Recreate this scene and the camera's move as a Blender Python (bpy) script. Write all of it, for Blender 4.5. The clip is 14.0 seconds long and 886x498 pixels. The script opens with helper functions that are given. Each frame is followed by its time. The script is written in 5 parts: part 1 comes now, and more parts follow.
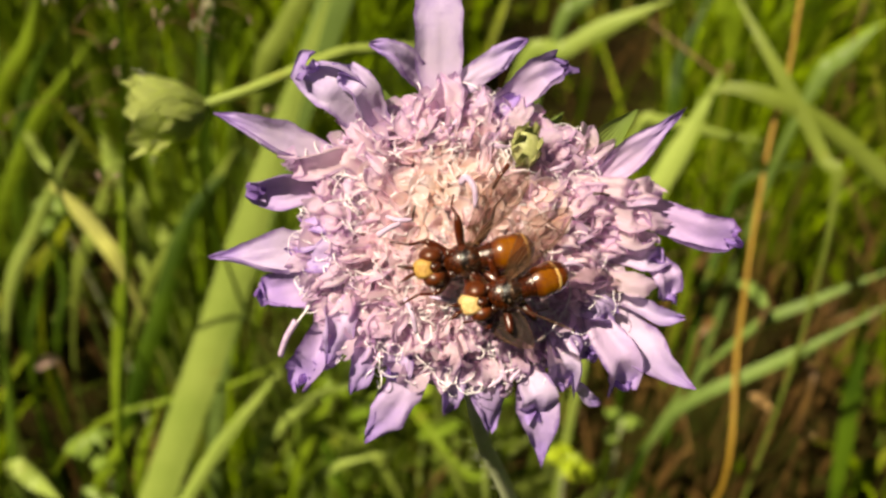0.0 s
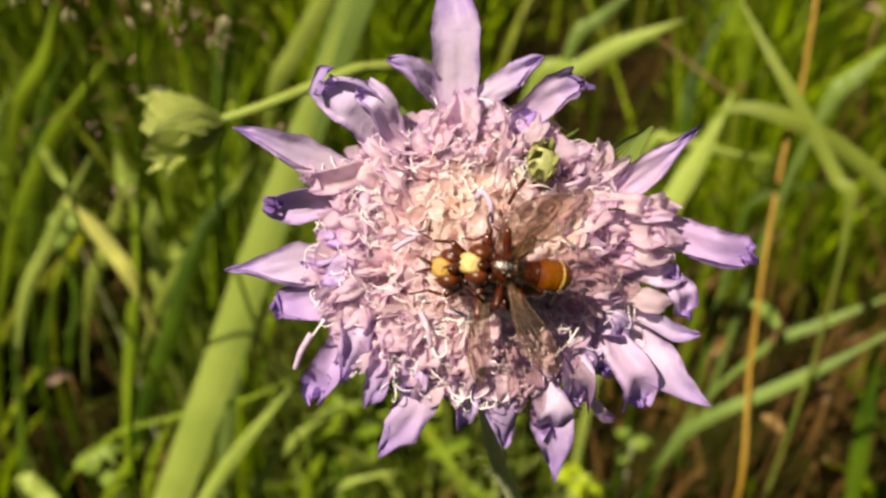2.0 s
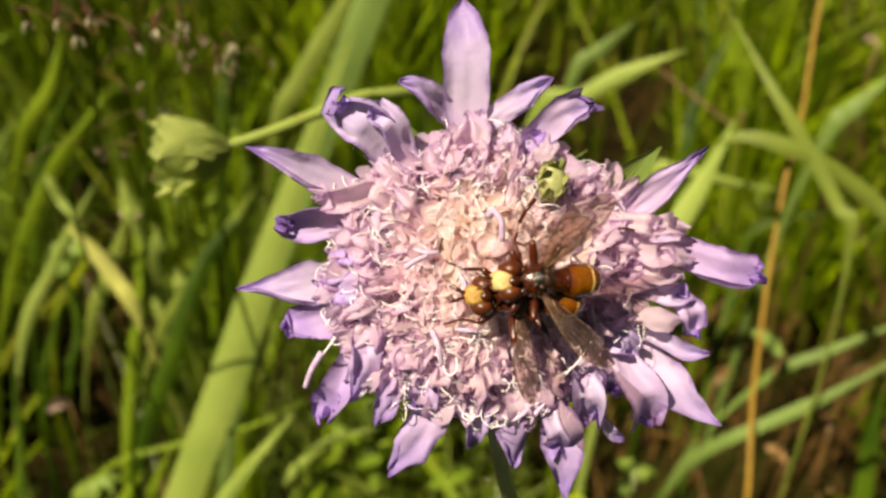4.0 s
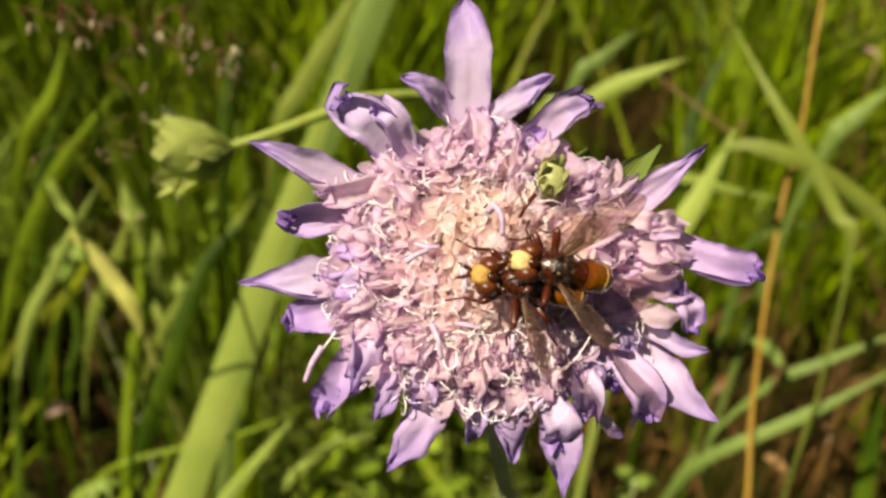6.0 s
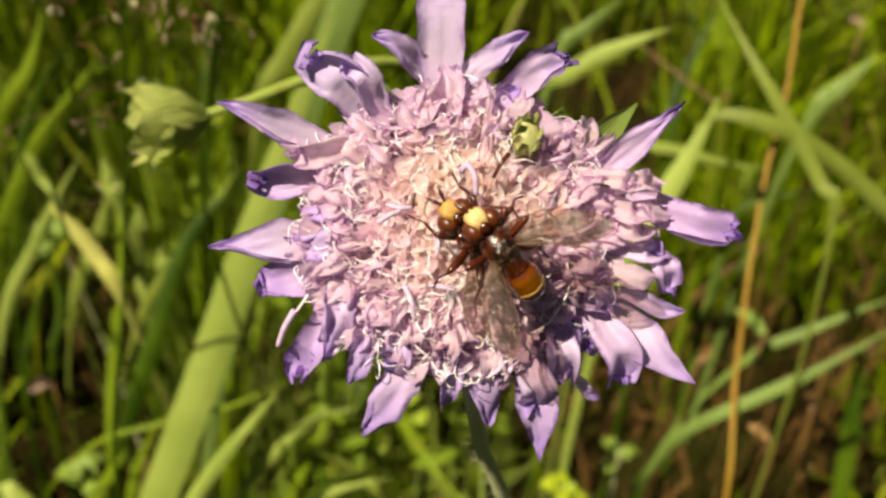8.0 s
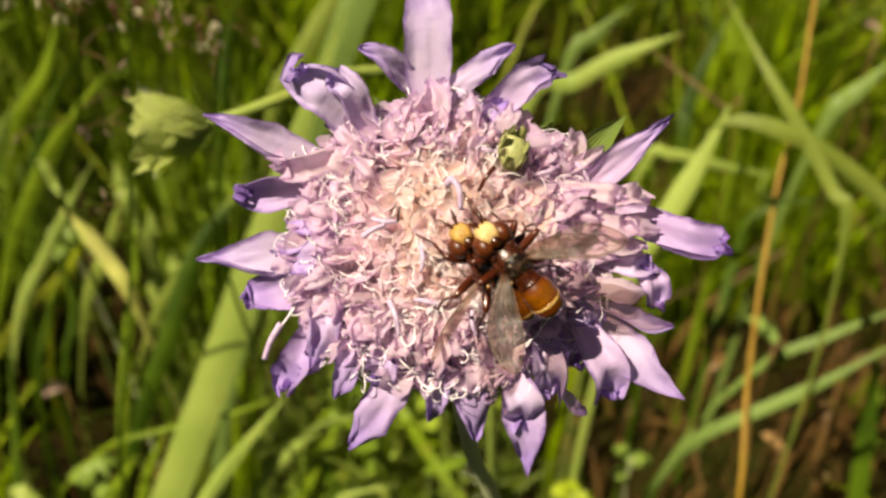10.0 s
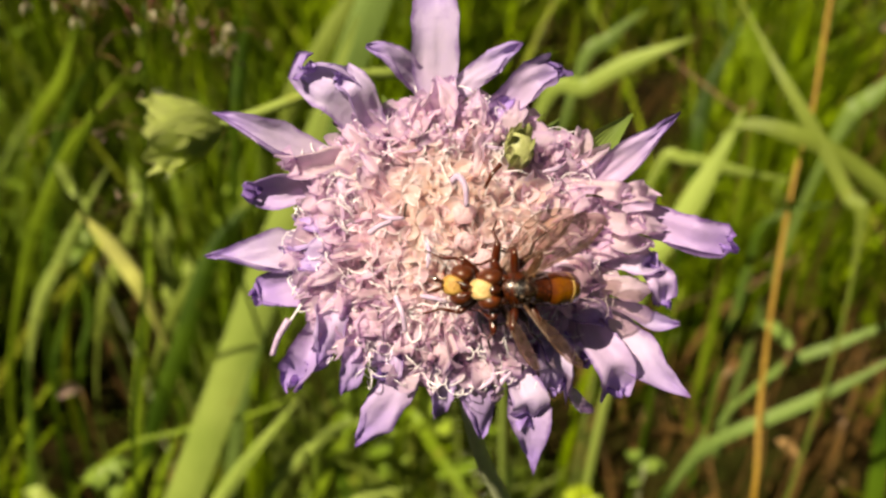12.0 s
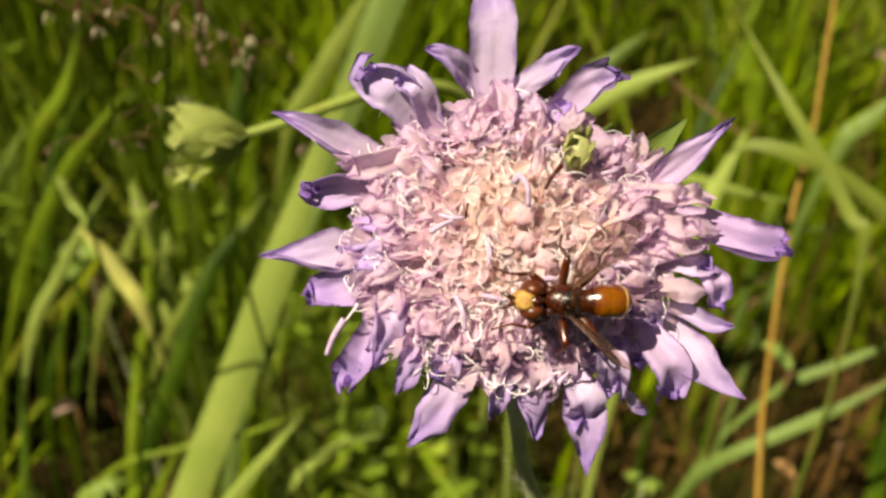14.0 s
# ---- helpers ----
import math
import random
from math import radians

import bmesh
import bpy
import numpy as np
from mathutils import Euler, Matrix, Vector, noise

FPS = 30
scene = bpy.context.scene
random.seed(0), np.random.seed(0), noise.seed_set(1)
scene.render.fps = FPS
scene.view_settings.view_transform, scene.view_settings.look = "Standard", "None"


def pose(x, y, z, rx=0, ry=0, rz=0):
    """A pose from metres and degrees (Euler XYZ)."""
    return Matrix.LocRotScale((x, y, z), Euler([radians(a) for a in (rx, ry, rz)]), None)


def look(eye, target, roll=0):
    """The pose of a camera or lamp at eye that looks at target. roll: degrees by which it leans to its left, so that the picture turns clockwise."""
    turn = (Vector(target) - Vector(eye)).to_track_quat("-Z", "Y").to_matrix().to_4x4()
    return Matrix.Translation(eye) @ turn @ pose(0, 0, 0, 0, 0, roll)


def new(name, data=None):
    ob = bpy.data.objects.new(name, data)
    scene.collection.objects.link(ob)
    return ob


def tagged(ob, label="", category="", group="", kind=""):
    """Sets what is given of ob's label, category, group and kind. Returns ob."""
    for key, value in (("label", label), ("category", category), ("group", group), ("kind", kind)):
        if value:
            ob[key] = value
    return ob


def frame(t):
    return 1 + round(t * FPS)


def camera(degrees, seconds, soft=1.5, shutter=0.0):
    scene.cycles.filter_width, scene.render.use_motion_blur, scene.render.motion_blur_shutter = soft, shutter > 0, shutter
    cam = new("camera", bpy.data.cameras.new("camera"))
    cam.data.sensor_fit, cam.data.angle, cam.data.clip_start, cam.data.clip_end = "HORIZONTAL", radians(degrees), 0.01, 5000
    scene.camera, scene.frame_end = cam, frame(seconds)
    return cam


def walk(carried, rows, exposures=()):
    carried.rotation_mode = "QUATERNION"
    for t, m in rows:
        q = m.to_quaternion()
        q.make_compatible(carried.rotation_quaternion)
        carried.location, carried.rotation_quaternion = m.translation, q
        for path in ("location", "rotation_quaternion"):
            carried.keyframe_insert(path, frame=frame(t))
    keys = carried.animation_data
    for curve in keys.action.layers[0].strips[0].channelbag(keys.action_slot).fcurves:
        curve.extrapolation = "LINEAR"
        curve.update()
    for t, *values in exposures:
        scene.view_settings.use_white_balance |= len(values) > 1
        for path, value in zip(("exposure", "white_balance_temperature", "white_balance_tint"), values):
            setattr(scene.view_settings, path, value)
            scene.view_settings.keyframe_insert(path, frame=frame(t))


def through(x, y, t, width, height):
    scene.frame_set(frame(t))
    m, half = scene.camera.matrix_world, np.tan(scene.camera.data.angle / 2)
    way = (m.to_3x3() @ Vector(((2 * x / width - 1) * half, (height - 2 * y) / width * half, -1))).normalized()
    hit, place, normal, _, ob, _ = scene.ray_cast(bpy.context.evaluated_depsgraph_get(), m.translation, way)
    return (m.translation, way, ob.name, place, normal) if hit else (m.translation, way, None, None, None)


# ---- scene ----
# All lengths of small things are given in millimetres; MM turns them into metres.
MM = 0.001
EYE, TILT = 0.33, -40.0
SIGHT = pose(0, 0, EYE, 90 + TILT, 0, 0)          # the resting camera
cam = camera(54.0, 14.0, soft=2.6)
cam.data.dof.use_dof = True
cam.data.dof.focus_distance = 0.0600
cam.data.dof.aperture_fstop = 37.0
# seconds; millimetres right, up, back and degrees about those axes, from the resting camera
ROWS = [
    (0.0, -0.03, 0.92, 0.18, -0.79, -0.24, -0.28),
    (0.5, -0.84, 1.01, -0.04, -0.93, -0.70, -0.13),
    (1.0, -0.37, -0.27, -0.20, -0.54, -0.86, 0.12),
    (1.5, 0.00, 0.00, 0.00, 0.00, 0.00, 0.00),
    (2.0, -0.42, 0.63, 0.41, 0.44, 0.41, 0.14),
    (2.5, -0.86, -0.21, 0.58, 1.15, 0.67, 0.20),
    (3.0, -1.24, -0.21, 0.83, 1.79, 0.31, 0.28),
    (5.5, -1.12, -0.86, 1.02, 2.99, 0.57, 0.43),
    (6.0, -1.20, -1.34, 1.19, 3.16, 0.38, 0.69),
    (6.5, -0.86, -0.75, 1.22, 2.76, -0.30, 0.70),
    (7.0, 0.03, -1.46, 1.51, 2.67, -0.44, 0.64),
    (7.5, 0.38, -1.98, 0.75, 2.17, -0.80, 0.44),
    (8.0, -0.19, -2.33, 0.22, 1.59, -0.41, 0.30),
    (10.5, 2.27, -1.52, -0.17, 2.03, 0.79, 0.55),
    (11.0, 1.99, -1.92, 0.20, 2.33, 0.92, 0.58),
    (11.5, 2.18, -1.97, 0.34, 2.48, 1.55, 0.72),
    (12.0, 2.62, -2.22, 0.15, 2.22, 1.72, 0.68),
    (12.5, 1.76, -2.67, 0.16, 2.73, 1.71, 0.97),
    (13.0, 0.55, -2.43, 0.37, 3.24, 1.80, 0.91),
    (13.5, -0.42, -2.47, 0.41, 3.10, 1.46, 1.22),
    (14.0, -2.55, -3.98, 0.52, 3.80, 0.64, 1.15),
]
walk(cam, [(t, SIGHT @ pose(x * MM, y * MM, z * MM, rx, ry, rz)) for t, x, y, z, rx, ry, rz in ROWS],
     exposures=[(0.0, 0.87, 8250, 8.8), (14.0, 0.87, 8250, 8.8)])

# ---- light ----
SUN = Vector((-0.44, -0.33, 0.84)).normalized()
world = bpy.data.worlds.new("world")
scene.world = world
world.use_nodes = True
wn = world.node_tree
sky = wn.nodes.new("ShaderNodeTexSky")
sky.sky_type = "NISHITA"
sky.sun_disc = False
sky.sun_elevation = math.asin(SUN.z)
sky.sun_rotation = math.atan2(SUN.x, SUN.y)
wn.links.new(sky.outputs[0], wn.nodes["Background"].inputs[0])
wn.nodes["Background"].inputs[1].default_value = 0.010
sun = new("sun", bpy.data.lights.new("sun", "SUN"))
sun.data.energy = 5.0
sun.data.angle = radians(0.53)
sun.data.color = (1.0, 0.95, 0.86)
sun.matrix_world = look(SUN * 3, (0, 0, 0))


# ---- materials ----
class Nodes:
    """A small wrapper that builds a node material."""

    def __init__(self, name):
        self.m = bpy.data.materials.new(name)
        self.m.use_nodes = True
        self.t = self.m.node_tree
        self.bsdf = self.t.nodes["Principled BSDF"]
        self.out = self.t.nodes["Material Output"]
        self.co = self.t.nodes.new("ShaderNodeTexCoord")

    def link(self, a, b):
        self.t.links.new(a, b)

    def node(self, kind, **values):
        n = self.t.nodes.new(kind)
        for k, v in values.items():
            s = n.inputs[k.replace("_", " ")]
            if isinstance(v, (int, float, tuple)):
                s.default_value = v
            else:
                self.link(v, s)
        return n

    def noise(self, scale, detail=3.0, source="Object", rough=0.55):
        """scale: features to the millimetre."""
        n = self.node("ShaderNodeTexNoise", Scale=scale * 1000.0, Detail=detail, Roughness=rough)
        self.link(self.co.outputs[source], n.inputs["Vector"])
        return n.outputs["Fac"]

    def ramp(self, fac, *stops):
        n = self.t.nodes.new("ShaderNodeValToRGB")
        e = n.color_ramp.elements
        while len(e) < len(stops):
            e.new(0.5)
        for k, (p, c) in zip(e, stops):
            k.position, k.color = p, (*c, 1)
        self.link(fac, n.inputs[0])
        return n.outputs[0]

    def mix(self, fac, a, b, blend="MIX"):
        n = self.t.nodes.new("ShaderNodeMix")
        n.data_type, n.blend_type = "RGBA", blend
        for s, v in ((n.inputs[0], fac), (n.inputs[6], a), (n.inputs[7], b)):
            if isinstance(v, (int, float)):
                s.default_value = v
            elif isinstance(v, tuple):
                s.default_value = (*v, 1)
            else:
                self.link(v, s)
        return n.outputs[2]

    def math(self, op, a, b=0.0):
        n = self.t.nodes.new("ShaderNodeMath")
        n.operation = op
        for s, v in zip(n.inputs, (a, b)):
            if isinstance(v, (int, float)):
                s.default_value = v
            else:
                self.link(v, s)
        return n.outputs[0]

    def bump(self, height, strength, mm):
        n = self.node("ShaderNodeBump", Height=height, Strength=strength, Distance=mm * MM)
        self.link(n.outputs[0], self.bsdf.inputs["Normal"])
        return n.outputs[0]

    def finish(self, color, rough=0.5, translucent=0.0, coat=0.0, specular=0.5, through=None):
        if isinstance(color, tuple):
            self.bsdf.inputs["Base Color"].default_value = (*color, 1)
        else:
            self.link(color, self.bsdf.inputs["Base Color"])
        if isinstance(rough, float):
            self.bsdf.inputs["Roughness"].default_value = rough
        else:
            self.link(rough, self.bsdf.inputs["Roughness"])
        self.bsdf.inputs["Coat Weight"].default_value = coat
        self.bsdf.inputs["Coat Roughness"].default_value = 0.08
        self.bsdf.inputs["Specular IOR Level"].default_value = specular
        if translucent:
            tr = self.t.nodes.new("ShaderNodeBsdfTranslucent")
            c = through if through is not None else color
            if isinstance(c, tuple):
                tr.inputs[0].default_value = (*c, 1)
            else:
                self.link(c, tr.inputs[0])
            mx = self.node("ShaderNodeMixShader", Fac=translucent)
            self.link(self.bsdf.outputs[0], mx.inputs[1])
            self.link(tr.outputs[0], mx.inputs[2])
            self.link(mx.outputs[0], self.out.inputs[0])
        return self.m


def petal_material(name, base, middle, tip, rim, glow=0.5, rough=0.5, shine=0.3):
    n = Nodes(name)
    base, middle, tip, rim = (tuple(k * 0.95 for k in tone) for tone in (base, middle, tip, rim))
    uv = n.t.nodes.new("ShaderNodeSeparateXYZ")
    n.link(n.co.outputs["UV"], uv.inputs[0])
    u, v = uv.outputs[0], uv.outputs[1]
    blot = n.noise(0.55, 4)
    along = n.math("ADD", u, n.math("MULTIPLY", n.math("SUBTRACT", blot, 0.5), 0.5))
    c = n.ramp(along, (0.0, base), (0.5, middle), (0.95, tip))
    # fine veins that run lengthwise
    w = n.node("ShaderNodeTexWave", Scale=5.0, Distortion=2.2, Detail=2.0)
    w.bands_direction = "Y"
    n.link(n.co.outputs["UV"], w.inputs["Vector"])
    c = n.mix(n.math("MULTIPLY", w.outputs["Fac"], 0.03), c, tuple(k * 0.72 for k in middle))
    # wilted violet rim
    edge = n.math("ABSOLUTE", n.math("SUBTRACT", v, 0.5))
    edge = n.math("MAXIMUM", edge, n.math("SUBTRACT", u, 0.5))
    edge = n.math("ADD", edge, n.math("MULTIPLY", n.math("SUBTRACT", n.noise(0.9, 3), 0.5), 0.30))
    edge = n.ramp(edge, (0.40, (0, 0, 0)), (0.50, (1, 1, 1)))
    c = n.mix(n.math("MULTIPLY", edge, 0.75), c, rim)
    info = n.t.nodes.new("ShaderNodeObjectInfo")
    c = n.mix(n.math("MULTIPLY", info.outputs["Random"], 0.4), c, (1.0, 0.91, 0.91), "MULTIPLY")
    n.bump(n.math("ADD", n.noise(1.6, 3), n.math("MULTIPLY", n.noise(6.0, 3), 0.35)), 0.45, 0.14)
    return n.finish(c, rough, glow, specular=shine)


def speckled(name, a, b, scale=1.0, rough=0.5, bump=0.3, translucent=0.0, coat=0.0, specular=0.5, depth=0.1):
    n = Nodes(name)
    fine, wide = n.noise(scale * 4, 4), n.noise(scale, 3)
    fac = n.math("ADD", n.math("MULTIPLY", fine, 0.4), n.math("MULTIPLY", wide, 0.6))
    c = n.ramp(fac, (0.32, a), (0.68, b))
    if bump:
        n.bump(fine, bump, depth)
    return n.finish(c, rough, translucent, coat, specular)


def leaf_material(name, dark, light, dry=(0.30, 0.24, 0.07), island=False, rough=0.42, translucent=0.22):
    """Blades with lengthwise ribs, blotches and some yellowing."""
    n = Nodes(name)
    dark, light, dry = ((0.80 * r, 0.88 * g, 0.50 * b) for r, g, b in (dark, light, dry))
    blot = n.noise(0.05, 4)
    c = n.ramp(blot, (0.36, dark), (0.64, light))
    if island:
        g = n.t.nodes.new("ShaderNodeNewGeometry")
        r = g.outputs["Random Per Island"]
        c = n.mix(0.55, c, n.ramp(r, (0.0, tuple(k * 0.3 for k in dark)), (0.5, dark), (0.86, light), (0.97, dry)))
    uv = n.t.nodes.new("ShaderNodeSeparateXYZ")
    n.link(n.co.outputs["UV"], uv.inputs[0])
    ribs = n.node("ShaderNodeTexWave", Scale=2.6, Distortion=0.4)
    ribs.bands_direction = "Y"
    n.link(n.co.outputs["UV"], ribs.inputs["Vector"])
    c = n.mix(n.math("MULTIPLY", ribs.outputs["Fac"], 0.24), c, tuple(k * 0.55 for k in dark))
    c = n.mix(n.ramp(n.noise(0.12, 5), (0.64, (0, 0, 0)), (0.74, (0.6, 0.6, 0.6))), c, dry)
    n.bump(ribs.outputs["Fac"], 0.35, 0.15)
    return n.finish(c, rough, translucent, specular=0.2)


def abdomen_material(name, band):
    """Glossy rings: dark at the waist, orange-brown above with rusty flanks, and a rust-brown end."""
    n = Nodes(name)
    uv = n.t.nodes.new("ShaderNodeSeparateXYZ")
    n.link(n.co.outputs["UV"], uv.inputs[0])
    wide, fine = n.noise(0.7, 4), n.noise(3.0, 4)
    along = n.math("ADD", uv.outputs[0], n.math("MULTIPLY", n.math("SUBTRACT", wide, 0.5), 0.10))
    c = n.ramp(along, (0.10, (0.030, 0.006, 0.001)), (0.28, (0.085, 0.017, 0.002)), (0.33, (0.12, 0.030, 0.002)), (0.38, (0.17, 0.050, 0.002)), (0.54, (0.21, 0.066, 0.003)),
               (band - 0.02, (0.17, 0.046, 0.002)), (band + 0.06, (0.13, 0.026, 0.002)), (0.90, (0.10, 0.020, 0.002)), (0.98, (0.05, 0.009, 0.001)))
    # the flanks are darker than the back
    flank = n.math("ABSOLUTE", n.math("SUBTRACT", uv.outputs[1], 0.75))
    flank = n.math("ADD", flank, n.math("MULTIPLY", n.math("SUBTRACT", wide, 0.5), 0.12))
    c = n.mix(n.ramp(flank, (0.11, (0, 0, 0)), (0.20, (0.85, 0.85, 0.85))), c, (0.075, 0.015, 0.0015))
    c = n.mix(n.math("MULTIPLY", n.ramp(fine, (0.45, (0, 0, 0)), (0.7, (1, 1, 1))), 0.5), c, (0.075, 0.015, 0.002))
    n.bump(fine, 0.2, 0.03)
    return n.finish(c, n.math("ADD", n.math("MULTIPLY", fine, 0.25), 0.16), coat=0.8)


def back_material(name, black, rust, dust):
    """Mottled, pitted and patchily shiny back plates."""
    n = Nodes(name)
    fine, wide = n.noise(3.2, 5), n.noise(1.3, 3)
    c = n.ramp(wide, (0.40, black), (0.52, rust), (0.60, black), (0.72, rust))
    c = n.mix(n.ramp(fine, (0.59, (0, 0, 0)), (0.68, (1, 1, 1))), c, dust)
    n.bump(n.math("ADD", fine, wide), 0.9, 0.16)
    return n.finish(c, n.math("ADD", n.math("MULTIPLY", wide, 0.5), 0.02), coat=0.15)


M_PETAL = petal_material("lilac_petal", (0.68, 0.52, 0.70), (0.59, 0.45, 0.74), (0.40, 0.27, 0.70), (0.12, 0.05, 0.28), 0.4)
M_PETAL_PALE = petal_material("pale_petal", (0.71, 0.57, 0.73), (0.64, 0.53, 0.79), (0.46, 0.33, 0.75), (0.24, 0.13, 0.42), 0.42)
M_PETAL_PINK = petal_material("pink_petal", (0.95, 0.79, 0.82), (0.91, 0.75, 0.85), (0.83, 0.66, 0.87), (0.56, 0.39, 0.66), 0.66, 0.5, 0.14)
M_PETAL_VIOLET = petal_material("violet_petal", (0.58, 0.42, 0.64), (0.52, 0.37, 0.72), (0.38, 0.24, 0.70), (0.12, 0.04, 0.24), 0.4)
M_FLORET = petal_material("cream_floret", (0.97, 0.77, 0.62), (0.97, 0.83, 0.78), (0.97, 0.85, 0.86), (0.98, 0.93, 0.94), 0.72, 0.45, 0.14)
M_FLORET_MID = petal_material("pink_floret", (0.96, 0.77, 0.75), (0.95, 0.79, 0.85), (0.93, 0.77, 0.88), (0.96, 0.86, 0.94), 0.72, 0.45, 0.14)
M_FLORET_OUT = petal_material("lilac_floret", (0.94, 0.76, 0.82), (0.89, 0.73, 0.86), (0.83, 0.66, 0.87), (0.72, 0.53, 0.80), 0.68, 0.5, 0.14)
M_CORE = speckled("receptacle_pink", (0.92, 0.72, 0.76), (0.96, 0.80, 0.84), 0.8, 0.7, 0.6, 0.4)
M_FILAMENT = speckled("filament_white", (0.90, 0.85, 0.90), (0.97, 0.95, 0.98), 0.8, 0.3, 0.0, 0.3)
M_ANTHER = speckled("anther_lilac", (0.34, 0.24, 0.40), (0.56, 0.44, 0.58), 2.0, 0.55, 0.4)
M_STEM = speckled("stem_green", (0.44, 0.50, 0.27), (0.58, 0.63, 0.38), 0.25, 0.5, 0.4, 0.1)
M_BRACT = leaf_material("bract_green", (0.20, 0.28, 0.10), (0.32, 0.40, 0.17), translucent=0.45)
M_HAIR = speckled("hair_pale", (0.60, 0.62, 0.46), (0.72, 0.72, 0.60), 1.0, 0.4, 0.0, 0.3)
M_CALYX = speckled("calyx_yellow_green", (0.28, 0.31, 0.10), (0.46, 0.47, 0.22), 0.8, 0.5, 0.3, 0.25)
M_BUD = leaf_material("bud_green", (0.74, 0.77, 0.42), (0.93, 0.93, 0.64), translucent=0.6)
M_RUST = speckled("fly_rust", (0.008, 0.002, 0.001), (0.075, 0.014, 0.002), 1.2, 0.26, 0.8, 0.0, 0.3, depth=0.05)
M_ABDOMEN = abdomen_material("fly_abdomen", 0.765)
M_ABDOMEN_RIDER = abdomen_material("rider_abdomen", 0.64)
M_BAND = speckled("fly_band", (0.13, 0.035, 0.003), (0.74, 0.48, 0.16), 1.0, 0.35, 0.2, 0.0, 0.4, depth=0.02)
M_THORAX = back_material("fly_thorax", (0.006, 0.003, 0.002), (0.06, 0.015, 0.003), (0.12, 0.05, 0.02))
M_FACE = speckled("fly_face", (0.40, 0.22, 0.06), (0.78, 0.56, 0.27), 2.4, 0.6, 0.8, depth=0.06)
M_DUSTY = back_material("fly_dusty", (0.005, 0.003, 0.002), (0.045, 0.016, 0.006), (0.34, 0.24, 0.17))
M_FACE_DULL = speckled("fly_face_dull", (0.22, 0.10, 0.015), (0.56, 0.34, 0.09), 2.4, 0.6, 0.8, depth=0.06)
M_EYE = speckled("fly_eye", (0.020, 0.004, 0.001), (0.13, 0.026, 0.003), 1.1, 0.42, 0.15, 0.0, 0.2, depth=0.015)
M_LEG = speckled("fly_leg", (0.018, 0.003, 0.001), (0.085, 0.014, 0.002), 1.5, 0.28, 0.3, 0.0, 0.3, depth=0.03)
M_VEIN = speckled("wing_vein", (0.07, 0.032, 0.018), (0.15, 0.08, 0.05), 1.5, 0.4, 0.0)
M_DARK = speckled("fly_dark", (0.015, 0.008, 0.006), (0.05, 0.022, 0.014), 2.0, 0.4, 0.2, depth=0.02)
M_DRY = speckled("dry_straw", (0.06, 0.028, 0.006), (0.17, 0.090, 0.022), 0.06, 0.6, 0.3, 0.1)
M_ORANGE = speckled("orange_stalk", (0.25, 0.140, 0.016), (0.37, 0.22, 0.03), 0.05, 0.5, 0.3, 0.1)
M_TAN = speckled("dry_tan", (0.20, 0.11, 0.035), (0.40, 0.25, 0.10), 0.2, 0.6, 0.3, 0.2)
M_SPIKE = speckled("spikelet_pink", (0.14, 0.06, 0.045), (0.62, 0.46, 0.38), 0.4, 0.6, 0.3, 0.2)
M_MAROON = speckled("spikelet_maroon", (0.05, 0.012, 0.010), (0.18, 0.05, 0.04), 0.6, 0.5, 0.2)
M_CREAM = speckled("anther_cream", (0.55, 0.48, 0.32), (0.80, 0.74, 0.55), 1.0, 0.5, 0.0, 0.3)
# "lit" and "dark" carry sun and shade in the blade colour itself
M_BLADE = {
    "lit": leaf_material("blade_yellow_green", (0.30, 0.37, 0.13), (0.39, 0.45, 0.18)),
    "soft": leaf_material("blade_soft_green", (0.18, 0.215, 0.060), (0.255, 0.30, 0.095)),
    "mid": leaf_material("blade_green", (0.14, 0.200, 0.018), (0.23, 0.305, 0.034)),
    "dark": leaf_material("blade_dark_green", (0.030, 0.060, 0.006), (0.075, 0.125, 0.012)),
    "grey": leaf_material("blade_grey_green", (0.15, 0.21, 0.085), (0.22, 0.30, 0.125)),
    "pale": leaf_material("blade_pale_yellow", (0.54, 0.50, 0.22), (0.72, 0.66, 0.36), (0.50, 0.44, 0.14)),
    "mist": leaf_material("blade_pale_green", (0.30, 0.37, 0.13), (0.42, 0.48, 0.19)),
    "yel": leaf_material("blade_olive", (0.20, 0.22, 0.014), (0.29, 0.31, 0.03)),
    "dry": M_DRY,
}
M_CLOVER = leaf_material("herb_clover", (0.15, 0.22, 0.06), (0.25, 0.33, 0.11))
M_LIME = leaf_material("herb_lime", (0.30, 0.38, 0.03), (0.44, 0.50, 0.07))
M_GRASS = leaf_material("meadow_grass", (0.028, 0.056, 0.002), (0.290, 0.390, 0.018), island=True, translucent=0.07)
M_WEED = leaf_material("weed_leaf", (0.17, 0.26, 0.04), (0.36, 0.45, 0.09), island=True)


